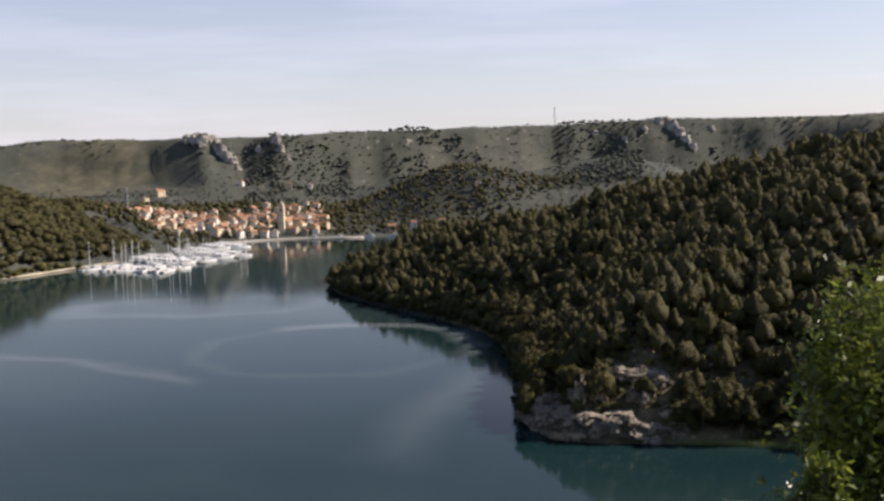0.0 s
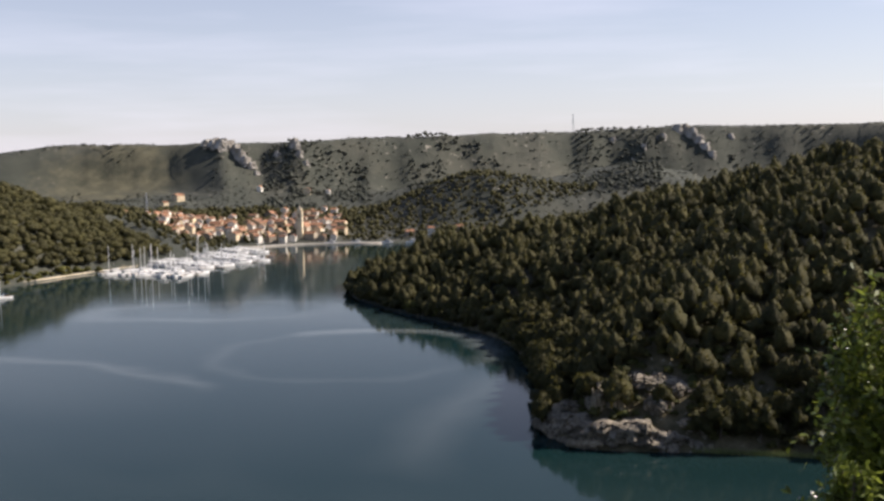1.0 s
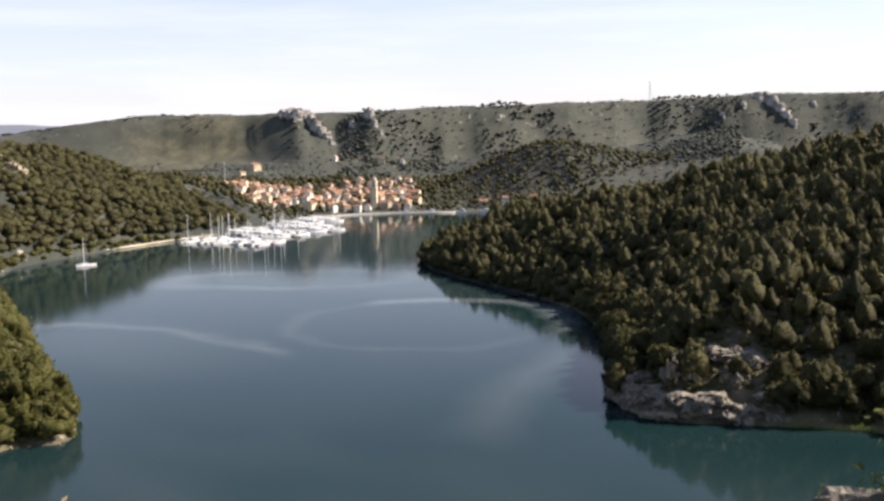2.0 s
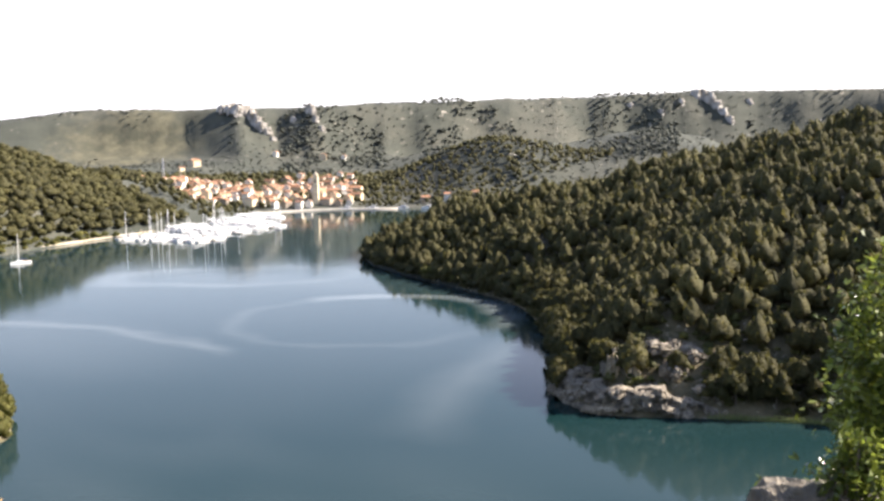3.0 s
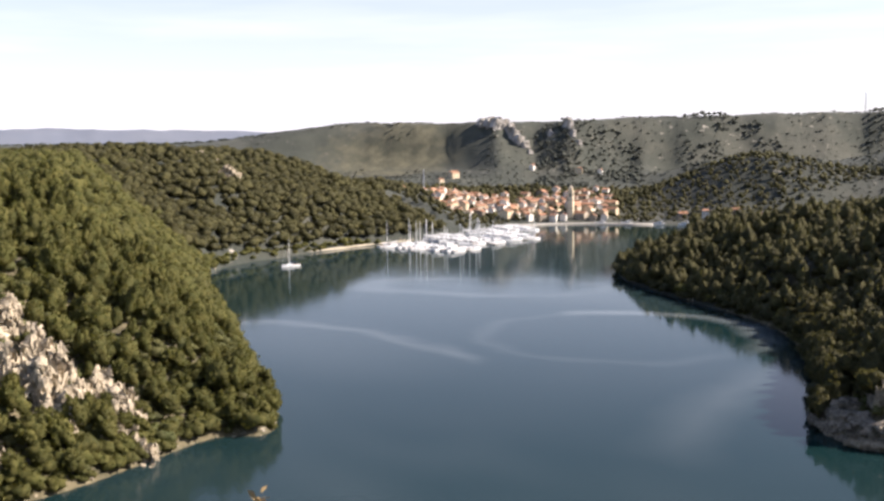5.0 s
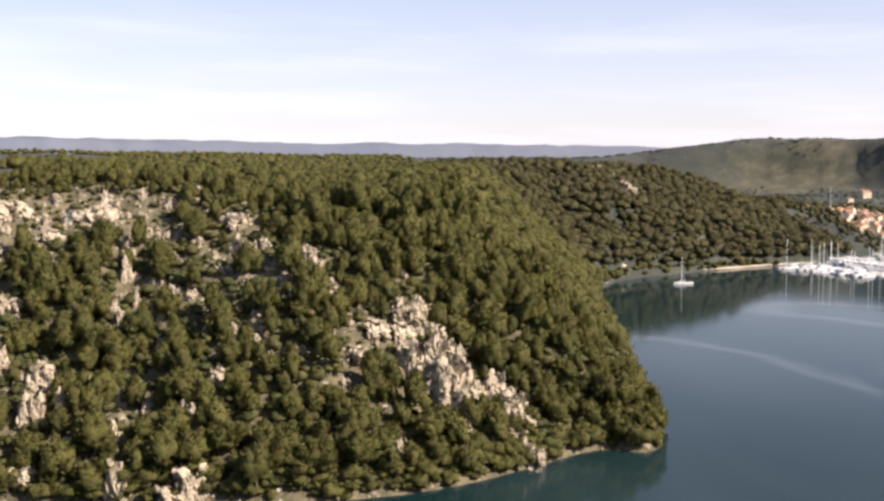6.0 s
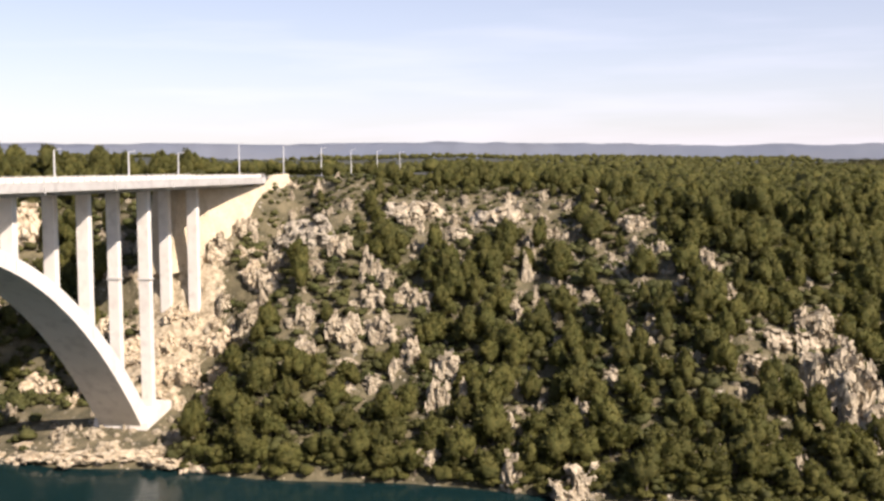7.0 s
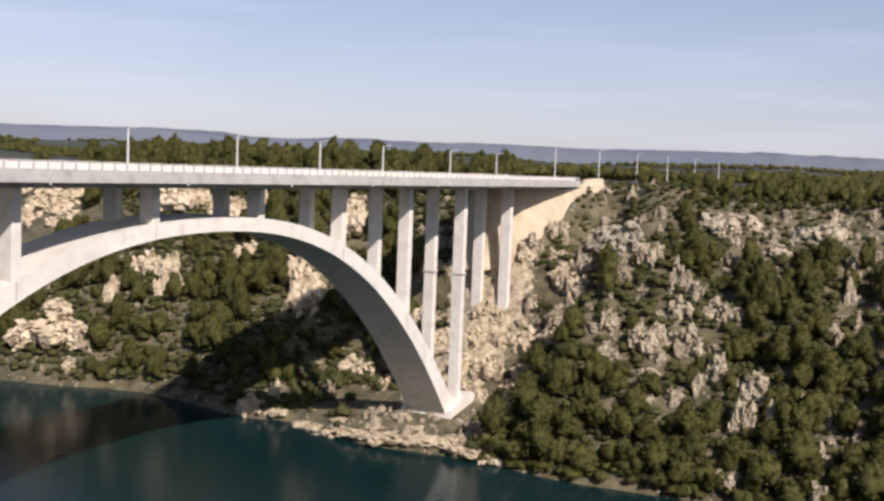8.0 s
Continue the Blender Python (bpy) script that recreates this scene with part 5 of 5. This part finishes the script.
def house(w, l, floors, wall_mat, label, rise=None):
    """A gabled town house: wall, roof, chimney, windows and door."""
    h = 2.9 * floors + 0.3
    rise = rise or l * 0.28
    ob = tagged(new("house"), label, "house", "houses of the town")
    bm = bmesh.new()
    ring = [(-l / 2, -3.0), (-l / 2, h), (0, h + rise), (l / 2, h), (l / 2, -3.0)]
    a = [bm.verts.new((-w / 2, y, z)) for y, z in ring]
    b = [bm.verts.new((w / 2, y, z)) for y, z in ring]
    for i in range(5):
        bm.faces.new((a[i], a[(i + 1) % 5], b[(i + 1) % 5], b[i]))
    bm.faces.new(a[::-1])
    bm.faces.new(b)
    bmesh.ops.recalc_face_normals(bm, faces=bm.faces[:])
    part("wall", bm, wall_mat, ob)
    bm = bmesh.new()
    roof_tiles(bm, w, l, h, rise)
    part("roof", bm, M_TILE, ob, "terracotta tiled roof")
    bm = bmesh.new()
    box(bm, w * 0.22, w * 0.22 + 0.6, -0.3, 0.3, h + rise * 0.5, h + rise + 0.8)
    bevelled(bm, 0.05)
    part("chimney", bm, wall_mat, ob)
    cols = max(2, int(w // 2.6))
    shared = None
    for side in (-1, 1):
        for fl in range(floors):
            for c in range(cols):
                x = -w / 2 + w * (c + 0.5) / cols
                if shared is None:
                    bm = bmesh.new()
                    box(bm, -0.45, 0.45, -0.05, 0.05, 0, 1.35)
                    win = part("window", bm, M_DARK, ob, "dark window")
                    shared = win.data
                    bm = bmesh.new()
                    for sx in (-1, 1):
                        box(bm, sx * 0.68 - 0.2, sx * 0.68 + 0.2, -0.06, 0.06, 0, 1.35)
                    part("shutters", bm, M_SHUTTER, win)
                else:
                    win = new("window", shared)
                    win.parent = ob
                win.location = (x, side * (l / 2 + 0.02), 1.0 + 2.9 * fl)
    bm = bmesh.new()
    box(bm, -0.5, 0.5, -0.06, 0.06, 0, 0.95)
    door = part("door", bm, M_WOODM, ob)
    door.location = (w * 0.5 - w / cols, -l / 2 - 0.03, 0)
    return ob


HOUSES = [house(9, 8, 2, M_PLASTER, "two-storey cream plastered town house with terracotta roof"),
          house(12, 9, 2, M_STONEWALL, "stone-walled town house with terracotta roof"),
          house(8, 7.5, 3, M_PLASTER_WHITE, "narrow white three-storey house with terracotta roof"),
          house(14, 9, 2, M_PLASTER, "long cream house under a terracotta roof"),
          house(7, 7, 2, M_PLASTER_WHITE, "small white house with terracotta roof")]


def build_town():
    g = np.random.default_rng(21)
    placed, first = [], [True] * len(HOUSES)
    cand = []
    for row, back in enumerate((9, 19, 30, 41, 53, 66, 80, 95, 112, 130)):
        for k in range(52):
            t = k / 51
            base = np.array((645, -592)) * (1 - t) + np.array((578, -716)) * t
            inland = np.array((0.86, -0.51))
            p = base + inland * (back + 4 * g.random()) + np.array((0.0, 1.0)) * (row * 5 * (0.5 - t))
            cand.append((row, p[0] + g.normal() * 1.5, p[1] + g.normal() * 1.5))
    for row, x, y in cand:
        hgt, d = height(x, y)
        if d[0] < 7 or any(math.hypot(x - a, y - b) < 8.6 for a, b in placed):
            continue
        if math.hypot(x - 609, y + 697) < 8 or math.hypot(x - 618, y + 708) < 11 or g.random() < 0.05 * row:
            continue
        placed.append((x, y))
        kind = int(g.integers(0, len(HOUSES)))
        turn = 121 + g.normal() * 14 + (90 if g.random() < 0.4 else 0)
        m = pose(x, y, float(hgt[0]) + 0.2, 0, 0, turn) @ Matrix.Scale(0.62 + 0.24 * g.random(), 4)
        if first[kind]:
            HOUSES[kind].matrix_basis = m
            first[kind] = False
        else:
            copy_thing(HOUSES[kind], m).matrix_basis = m
    # outlying houses above and beside the town
    for x, y, kind, turn in ((845, -717, 3, 110), (858, -724, 2, 120), (826, -690, 0, 100), (760, -610, 4, 130), (860, -830, 4, 120), (815, -862, 3, 140), (800, -880, 2, 130),
                             (545, -768, 1, 60), (528, -778, 4, 50), (505, -790, 0, 45), (484, -802, 4, 40), (742, -640, 0, 120), (728, -628, 2, 125), (718, -610, 4, 120)):
        copy_thing(HOUSES[kind], pose(x, y, height_at(x, y) + 0.2, 0, 0, turn))


build_town()


SPOTS = [(o.matrix_basis.translation.x, o.matrix_basis.translation.y) for o in scene.objects if o.name.startswith("house")]


def town_keep(x, y, d):
    ok = np.ones(x.shape, bool)
    for hx, hy in SPOTS:
        ok &= np.hypot(x - hx, y - hy) > 4.6
    return ok & (np.hypot(x - EYE.x, y - EYE.y) < 1090) & (np.hypot(x - 612, y + 700) > 14) & ((x + y * 0.9 > 20) | (d > 14))


forest("town_trees", "garden trees between and behind the town's houses", scatter(500, 960, -980, -560, 6.4, rng, town_keep, 6.0), FAR, M_LEAVES_SHADED, rng, 0.4, 0.95)


def belt_keep(x, y, d):
    return town_keep(x, y, d) & (np.hypot(x - EYE.x, y - EYE.y) > 1010)


forest("belt_wood", "dark belt of trees between the town and the scarp", scatter(640, 980, -960, -560, 5.6, rng, belt_keep, 6.0), FAR, M_LEAVES_SHADED, rng, 0.5, 0.95, 1.3)


def far_house(w, l, h):
    """A small pale house far out on the plain: wall and roof."""
    ob = tagged(new("farmhouse"), "tiny white house far off on the wooded plain", "house", "houses on the far plain")
    bm = bmesh.new()
    box(bm, -w / 2, w / 2, -l / 2, l / 2, -4, h)
    part("wall", bm, M_PLASTER_WHITE, ob)
    bm = bmesh.new()
    roof_tiles(bm, w, l, h, l * 0.25)
    part("roof", bm, M_QUAY, ob, "pale weathered roof")
    return ob


def far_houses():
    g = np.random.default_rng(61)
    first = far_house(18, 12, 11)
    for k in range(44):
        # scattered hamlets by bearing and distance
        az, r = ((9.0, 2400), (14.0, 2700), (18.5, 2500), (21.0, 2900), (-3.0, 2600), (5.0, 2300))[k % 6]
        az, r = radians(az + g.normal() * 1.3), r + g.normal() * 130
        x, y = EYE.x + r * math.cos(az), EYE.y + r * math.sin(az)
        m = pose(x, y, height_at(x, y) + 1.5, 0, 0, g.random() * 180) @ Matrix.Scale(0.5 + 0.4 * g.random(), 4)
        if k == 0:
            first.matrix_basis = m
        else:
            copy_thing(first, m).matrix_basis = m


far_houses()


def church():
    ob = tagged(new("church"), "stone parish church with a tall square bell tower", "church")
    bm = bmesh.new()
    box(bm, -2.3, 2.3, -2.3, 2.3, -3, 23.0)
    tower = part("tower", bm, M_TOWER, ob, "tall pale square bell tower")
    for z in (7.5, 15.0, 22.6):
        bm = bmesh.new()
        box(bm, -2.55, 2.55, -2.55, 2.55, z, z + 0.45)
        part("cornice", bm, M_STONEWALL, tower)
    # belfry openings as dark sheets on the wall, painted for the shade inside
    for k in range(4):
        bm = bmesh.new()
        box(bm, -0.65, 0.65, -2.36, -2.28, 17.5, 20.8)
        o = part("belfry_opening", bm, M_DARK, tower)
        o.rotation_euler = (0, 0, k * math.pi / 2)
    bm = bmesh.new()
    box(bm, -1.7, 1.7, -1.7, 1.7, 23.0, 25.2)
    part("lantern", bm, M_PLASTER, ob)
    bm = bmesh.new()
    bmesh.ops.create_cone(bm, cap_ends=True, segments=8, radius1=2.2, radius2=0.15, depth=2.6, matrix=Matrix.Translation((0, 0, 26.5)))
    part("spire", bm, M_STONEWALL, ob, "short stone spire")
    bm = bmesh.new()
    ring = [(-5, -3), (-5, 9), (0, 12.5), (5, 9), (5, -3)]
    a = [bm.verts.new((3, y, z)) for y, z in ring]
    b = [bm.verts.new((25, y, z)) for y, z in ring]
    for i in range(5):
        bm.faces.new((a[i], a[(i + 1) % 5], b[(i + 1) % 5], b[i]))
    bm.faces.new(a[::-1])
    bm.faces.new(b)
    bmesh.ops.recalc_face_normals(bm, faces=bm.faces[:])
    part("nave", bm, M_STONEWALL, ob)
    bm = bmesh.new()
    roof_tiles(bm, 22, 10, 9, 3.5)
    roof = part("roof", bm, M_TILE, ob, "terracotta tiled roof")
    roof.location = (14, 0, 0)
    return ob


church().matrix_basis = pose(609, -697, height_at(609, -697), 0, 0, -52)


def ribbon(name, path, half, z0, z1, mat):
    """A low slab following a path in plan."""
    p = np.array(path, float)
    t = np.gradient(p, axis=0)
    n = np.stack([-t[:, 1], t[:, 0]], -1) / np.linalg.norm(t, axis=1)[:, None]
    l, r = p + n * half, p - n * half
    k = len(p)
    v = np.concatenate([np.c_[l, np.full(k, z1)], np.c_[r, np.full(k, z1)], np.c_[l, np.full(k, z0)], np.c_[r, np.full(k, z0)]])
    i = np.arange(k - 1)
    f = np.concatenate([np.stack([i, i + 1, k + i + 1, k + i], -1), np.stack([2 * k + i, i, i + 1, 2 * k + i + 1], -1)[:, ::-1], np.stack([k + i, 3 * k + i, 3 * k + i + 1, k + i + 1], -1)[:, ::-1]])
    ends = [[0, k, 3 * k, 2 * k], [k - 1, 3 * k - 1, 4 * k - 1, 2 * k - 1]]
    return mesh_part(name, v, np.concatenate([f, ends]), mat)


tagged(ribbon("pavement", [(600, -628), (607, -645), (603, -668), (592, -690), (576, -707), (556, -722), (542, -732)], 5.0, -1.5, 1.15, M_QUAY),
       "pale stone quay along the town's waterfront", "quay", kind="structure")

M_GRAVEL = material("pale_gravel", (0.36, 0.31, 0.22), 0.95, (0.50, 0.44, 0.33), 0.3, 1.5, 0.3, 3, third=(0.28, 0.24, 0.17))
tagged(ribbon("pavement", [(436, -316), (453, -324), (470, -343), (484, -370), (497, -396), (508, -420), (518, -444), (527, -470), (535, -498)], 3.6, -1.0, 1.35, M_GRAVEL),
       "pale gravel shore road along the bay", "path", kind="structure")

# ---------------------------------------------------------------- boats and piers


def hull(bm, length, beam, free):
    """A boat's hull with sheer, pointed bow and transom."""
    rows = []
    for i in range(9):
        t = i / 8
        half = beam / 2 * (0.80 + 0.2 * math.sin(math.pi * min(1, t * 1.6))) * (1 - max(0, (t - 0.55) / 0.45) ** 2.1)
        half = max(half, 0.03)
        x = -length / 2 + length * t
        top = free * (0.92 + 0.30 * t * t)
        rows.append([bm.verts.new(c) for c in ((x, -half, top), (x, -half * 0.86, 0.05), (x, 0, -0.35), (x, half * 0.86, 0.05), (x, half, top))])
    for a, b in zip(rows, rows[1:]):
        for k in range(4):
            bm.faces.new((a[k], b[k], b[k + 1], a[k + 1]))
        bm.faces.new((a[4], b[4], b[0], a[0]))
    bm.faces.new(rows[0])
    bm.faces.new(rows[-1][::-1])
    bmesh.ops.recalc_face_normals(bm, faces=bm.faces[:])


def sail_boat(length, mast_h, cover):
    ob = tagged(new("sailing_boat"), "white sailing yacht with bare mast and furled sail", "boat", "boats of the marina")
    bm = bmesh.new()
    hull(bm, length, length * 0.30, 1.15)
    part("hull", bm, M_WHITE_PAINT, ob)
    bm = bmesh.new()
    box(bm, -length * 0.10, length * 0.24, -length * 0.085, length * 0.085, 1.2, 1.72)
    bevelled(bm, 0.12)
    cabin = part("cabin", bm, M_WHITE_PAINT, ob)
    for s in (-1, 1):
        bm = bmesh.new()
        box(bm, -length * 0.06, length * 0.18, s * length * 0.086 - 0.02, s * length * 0.086 + 0.02, 1.38, 1.56)
        part("window", bm, M_DARK, cabin)
    bm = bmesh.new()
    tube(bm, (length * 0.08, 0, 1.2), (length * 0.08, 0, mast_h), 0.22, 0.16, 6)
    mast = part("mast", bm, M_WHITE_PAINT, ob, "pale aluminium mast")
    for z in (0.45, 0.7):
        bm = bmesh.new()
        tube(bm, (length * 0.08, -length * 0.09, mast_h * z), (length * 0.08, length * 0.09, mast_h * z), 0.04, 0.04, 4)
        part("spreader", bm, M_STEEL, mast)
    bm = bmesh.new()
    tube(bm, (length * 0.07, 0, 2.4), (-length * 0.32, 0, 2.5), 0.20, 0.15, 6)
    part("boom", bm, cover, ob, "boom with furled covered sail")
    bm = bmesh.new()
    tube(bm, (length * 0.48, 0, 1.5), (length * 0.08, 0, mast_h), 0.035, 0.035, 4)
    part("forestay", bm, M_STEEL, ob)
    bm = bmesh.new()
    box(bm, -length * 0.44, -length * 0.12, -length * 0.10, length * 0.10, 1.02, 1.12)
    part("cockpit", bm, M_WOODM, ob)
    return ob


def motor_boat(length):
    ob = tagged(new("motor_boat"), "white motor cruiser with dark windows", "boat", "boats of the marina")
    bm = bmesh.new()
    hull(bm, length, length * 0.32, 1.45)
    part("hull", bm, M_WHITE_PAINT, ob)
    bm = bmesh.new()
    box(bm, -length * 0.26, length * 0.20, -length * 0.12, length * 0.12, 1.35, 2.65)
    bevelled(bm, 0.25)
    cabin = part("cabin", bm, M_WHITE_PAINT, ob)
    bm = bmesh.new()
    box(bm, -length * 0.20, length * 0.205, -length * 0.123, length * 0.123, 1.85, 2.3)
    part("window_band", bm, M_DARK, cabin)
    bm = bmesh.new()
    box(bm, -length * 0.32, length * 0.06, -length * 0.11, length * 0.11, 3.3, 3.42)
    part("hard_top", bm, M_WHITE_PAINT, ob)
    for sx in (-0.28, 0.02):
        for sy in (-0.1, 0.1):
            bm = bmesh.new()
            tube(bm, (length * sx, length * sy, 2.5), (length * sx, length * sy, 3.32), 0.05, 0.05, 5)
            part("stanchion", bm, M_STEEL, ob)
    return ob


FLEET = [sail_boat(11.5, 15.5, M_NAVY), sail_boat(13.5, 18.0, M_WHITE_PAINT), sail_boat(10.0, 13.5, M_NAVY), motor_boat(13.0), motor_boat(10.0), motor_boat(16.0)]


def pier(x0, y0, x1, y1, pattern, seed):
    g = np.random.default_rng(seed)
    a, b = Vector((x0, y0, 0)), Vector((x1, y1, 0))
    ob = tagged(new("pier"), "long pale floating pier with moored boats", "pier", "piers of the marina")
    q = (b - a)
    ang = math.degrees(math.atan2(q.y, q.x))
    bm = bmesh.new()
    box(bm, 0, q.length, -1.2, 1.2, 0.25, 0.75)
    deck = part("deck", bm, M_QUAY, ob)
    n = int(q.length // 13)
    for k in range(n + 1):
        bm = bmesh.new()
        tube(bm, (k * 13.0, -1.35, -2.5), (k * 13.0, -1.35, 1.9), 0.16, 0.16, 6)
        part("pile", bm, M_STEEL, ob)
    ob.matrix_basis = pose(x0, y0, 0, 0, 0, ang)
    slots = int(q.length // 5.4)
    for s in (-1, 1):
        for k in range(slots):
            if g.random() < 0.12:
                continue
            kind = pattern[int(g.integers(0, len(pattern)))]
            d = q.normalized() * (3.0 + k * 5.4)
            side = Vector((-q.y, q.x, 0)).normalized() * s
            p = a + d + side * 8.3
            turn = ang + 90 * s + (180 if g.random() < 0.35 else 0) + g.normal() * 2
            FLEET_OUT.append((kind, pose(p.x, p.y, 0.02, 0, 0, turn) @ Matrix.Scale(1.0 + 0.15 * g.random(), 4)))


FLEET_OUT = []
pier(512, -470, 446, -494, [0, 1, 2, 0, 1, 3], 1)
pier(552, -520, 470, -530, [3, 4, 5, 3, 0], 2)
pier(574, -572, 486, -566, [3, 5, 4, 3, 2], 3)
pier(590, -612, 552, -607, [3, 5, 4, 3], 4)
used = set()
for kind, m in FLEET_OUT:
    if kind in used:
        copy_thing(FLEET[kind], m).matrix_basis = m
    else:
        FLEET[kind].matrix_basis = m
        used.add(kind)
for k in range(len(FLEET)):
    if k not in used:
        FLEET[k].matrix_basis = pose(500, -610 + 14 * k, 0.02, 0, 0, 20)
lone = copy_thing(FLEET[0], pose(429.5, -362.5, 0.02, 0, 0, 100))
tagged(lone, "single white sailing yacht moored out in the bay", "boat")
for x, y in ((585, -700), (570, -716), (548, -732), (530, -744)):
    copy_thing(FLEET[4], pose(x - 7, y - 6, 0.02, 0, 0, 50))


def lattice_mast(h, w, label):
    ob = tagged(new("lattice_mast"), label, "mast")
    for sx in (-1, 1):
        for sy in (-1, 1):
            bm = bmesh.new()
            tube(bm, (sx * w, sy * w, -1), (sx * w * 0.25, sy * w * 0.25, h), 0.16, 0.12, 5)
            part("leg", bm, M_STEEL, ob)
    n = 7
    for k in range(n):
        a, b = k / n, (k + 1) / n
        wa, wb = w * (1 - 0.75 * a), w * (1 - 0.75 * b)
        for s in (-1, 1):
            bm = bmesh.new()
            tube(bm, (-wa, s * wa, h * a), (wb, s * wb, h * b), 0.07, 0.07, 4)
            part("brace", bm, M_STEEL, ob)
            bm = bmesh.new()
            tube(bm, (s * wa, -wa, h * a), (s * wb, wb, h * b), 0.07, 0.07, 4)
            part("brace", bm, M_STEEL, ob)
    return ob


for x, y, h, w in ((883, -1421, 30, 1.4), (341, -640, 20, 1.0), (728, -616, 24, 1.0)):
    lattice_mast(h, w, "thin steel lattice mast standing on the hillside").matrix_basis = pose(x, y, height_at(x, y))
# ---------------------------------------------------------------- the lookout's edge


def leaf_spray(g, centres, count, size, spread):
    """Single leaves round twig ends: narrow, folded blades."""
    c = centres[g.integers(0, len(centres), count)]
    p = c + g.normal(size=(count, 3)) * spread
    n = g.normal(size=(count, 3)) + np.array((0, 0, 0.8))
    n /= np.linalg.norm(n, axis=1)[:, None]
    t = np.cross(n, g.normal(size=(count, 3)))
    t /= np.linalg.norm(t, axis=1)[:, None]
    b = np.cross(n, t)
    s = size * (0.6 + 0.8 * g.random((count, 1)))
    v = np.stack([p - t * s, p + b * s * 0.42 + n * s * 0.12, p + t * s, p - b * s * 0.42 + n * s * 0.12], 1)
    return v.reshape(-1, 3), np.arange(count * 4).reshape(-1, 4)


def shrub(name, label, x, y, base, top, radius, leaves, size, seed, mat):
    g = np.random.default_rng(seed)
    ob = tagged(new(name), label, "shrub")
    ob.matrix_basis = pose(x, y, base)
    h = top - base
    ends = []
    for k in range(26):
        a = g.random() * 6.283
        r = radius * (0.35 + 0.65 * g.random() ** 0.6)
        z = h * (0.30 + 0.68 * g.random())
        r *= 1.0 - 0.65 * max(0, z / h - 0.55) / 0.45
        tip = Vector((math.cos(a) * r, math.sin(a) * r, z))
        root = Vector((0, 0, max(0.1, z * 0.45)))
        mid = root.lerp(tip, 0.55) + Vector((0, 0, 0.12 * h * g.random()))
        bm = bmesh.new()
        tube(bm, root, mid, 0.012, 0.008, 5)
        tube(bm, mid, tip, 0.008, 0.003, 5)
        part("branch", bm, M_BARK, ob)
        for q in np.linspace(0.0, 1.0, 7):
            ends.append(tuple(mid.lerp(tip, float(q))))
    bm = bmesh.new()
    tube(bm, (0, 0, -0.4), (0.03, 0.02, h * 0.5), 0.05, 0.03, 7)
    part("stem", bm, M_BARK, ob)
    v, f = leaf_spray(g, np.array(ends), leaves, size, min(0.09, radius * 0.16))
    mesh_part("foliage", v, f, mat, ob, "bright green sunlit leaves")
    return ob


shrub("young_tree", "leafy green young tree at the lookout's edge", -144.56, -138.88, height_at(-144.56, -138.88), 68.08, 0.62, 22000, 0.032, 3, M_LEAF)
shrub("low_shrub", "low green shrub growing on the lookout rock", -145.22, -136.86, 66.4, 67.02, 0.17, 1100, 0.027, 4, M_LEAF)
shrub("low_shrub", "small sprig of leaves beside the lookout rock", -144.83, -136.74, 66.2, 66.78, 0.045, 160, 0.018, 6, M_LEAF)


def lookout_rock():
    g = np.random.default_rng(9)
    b = block(g, 4)
    for v in b.verts:
        v.co = Vector((v.co.x * 0.42, v.co.y * 0.36, v.co.z * (0.27 if v.co.z > 0 else 3.0)))
    return tagged(part("boulder", b, M_ROCK_GREY_SHADED), "pale grey limestone boulder at the lookout's edge", "rock")


lookout_rock().matrix_basis = pose(-145.02, -136.90, 66.41, 14, -10, 60)

dry = tagged(new("dry_stalk"), "dry brown seed stalk standing at the brow", "plant")
bm = bmesh.new()
M_DRY = material("dry_stem", (0.22, 0.15, 0.06), 0.9, (0.30, 0.20, 0.08), 8.0)
tube(bm, (0, 0, -0.3), (0.05, 0.02, 2.95), 0.014, 0.009, 6)
part("stem", bm, M_DRY, dry)
gg = np.random.default_rng(8)
v, f = leaf_spray(gg, np.array([(0.05, 0.02, 2.75 + 0.03 * k) for k in range(8)]), 160, 0.016, 0.016)
mesh_part("seed_head", v, f, M_DRY, dry, "brown seed head")
dry.matrix_basis = pose(-144.5, -133.4, 67.42 - 3.0)


def reeds():
    """A strip of upright blades."""
    g = np.random.default_rng(15)
    k = 1400
    t = g.random(k)
    x, y = -13 - 26 * t + g.normal(size=k) * 0.5, -343.5 - 15.5 * t + g.normal(size=k) * 0.6
    h = 0.8 + 0.9 * g.random(k)
    a = g.random(k) * 6.283
    dx, dy = np.cos(a) * 0.06, np.sin(a) * 0.06
    z = np.full(k, -0.3)
    v = np.stack([np.stack([x - dx, y - dy, z], -1), np.stack([x + dx, y + dy, z], -1), np.stack([x + g.normal(size=k) * 0.15, y + g.normal(size=k) * 0.15, h], -1)], 1)
    tagged(mesh_part("reeds", v.reshape(-1, 3), np.arange(k * 3).reshape(-1, 3), M_REED), "green strip of reeds at the waterline", "reeds", kind="stuff")


reeds()
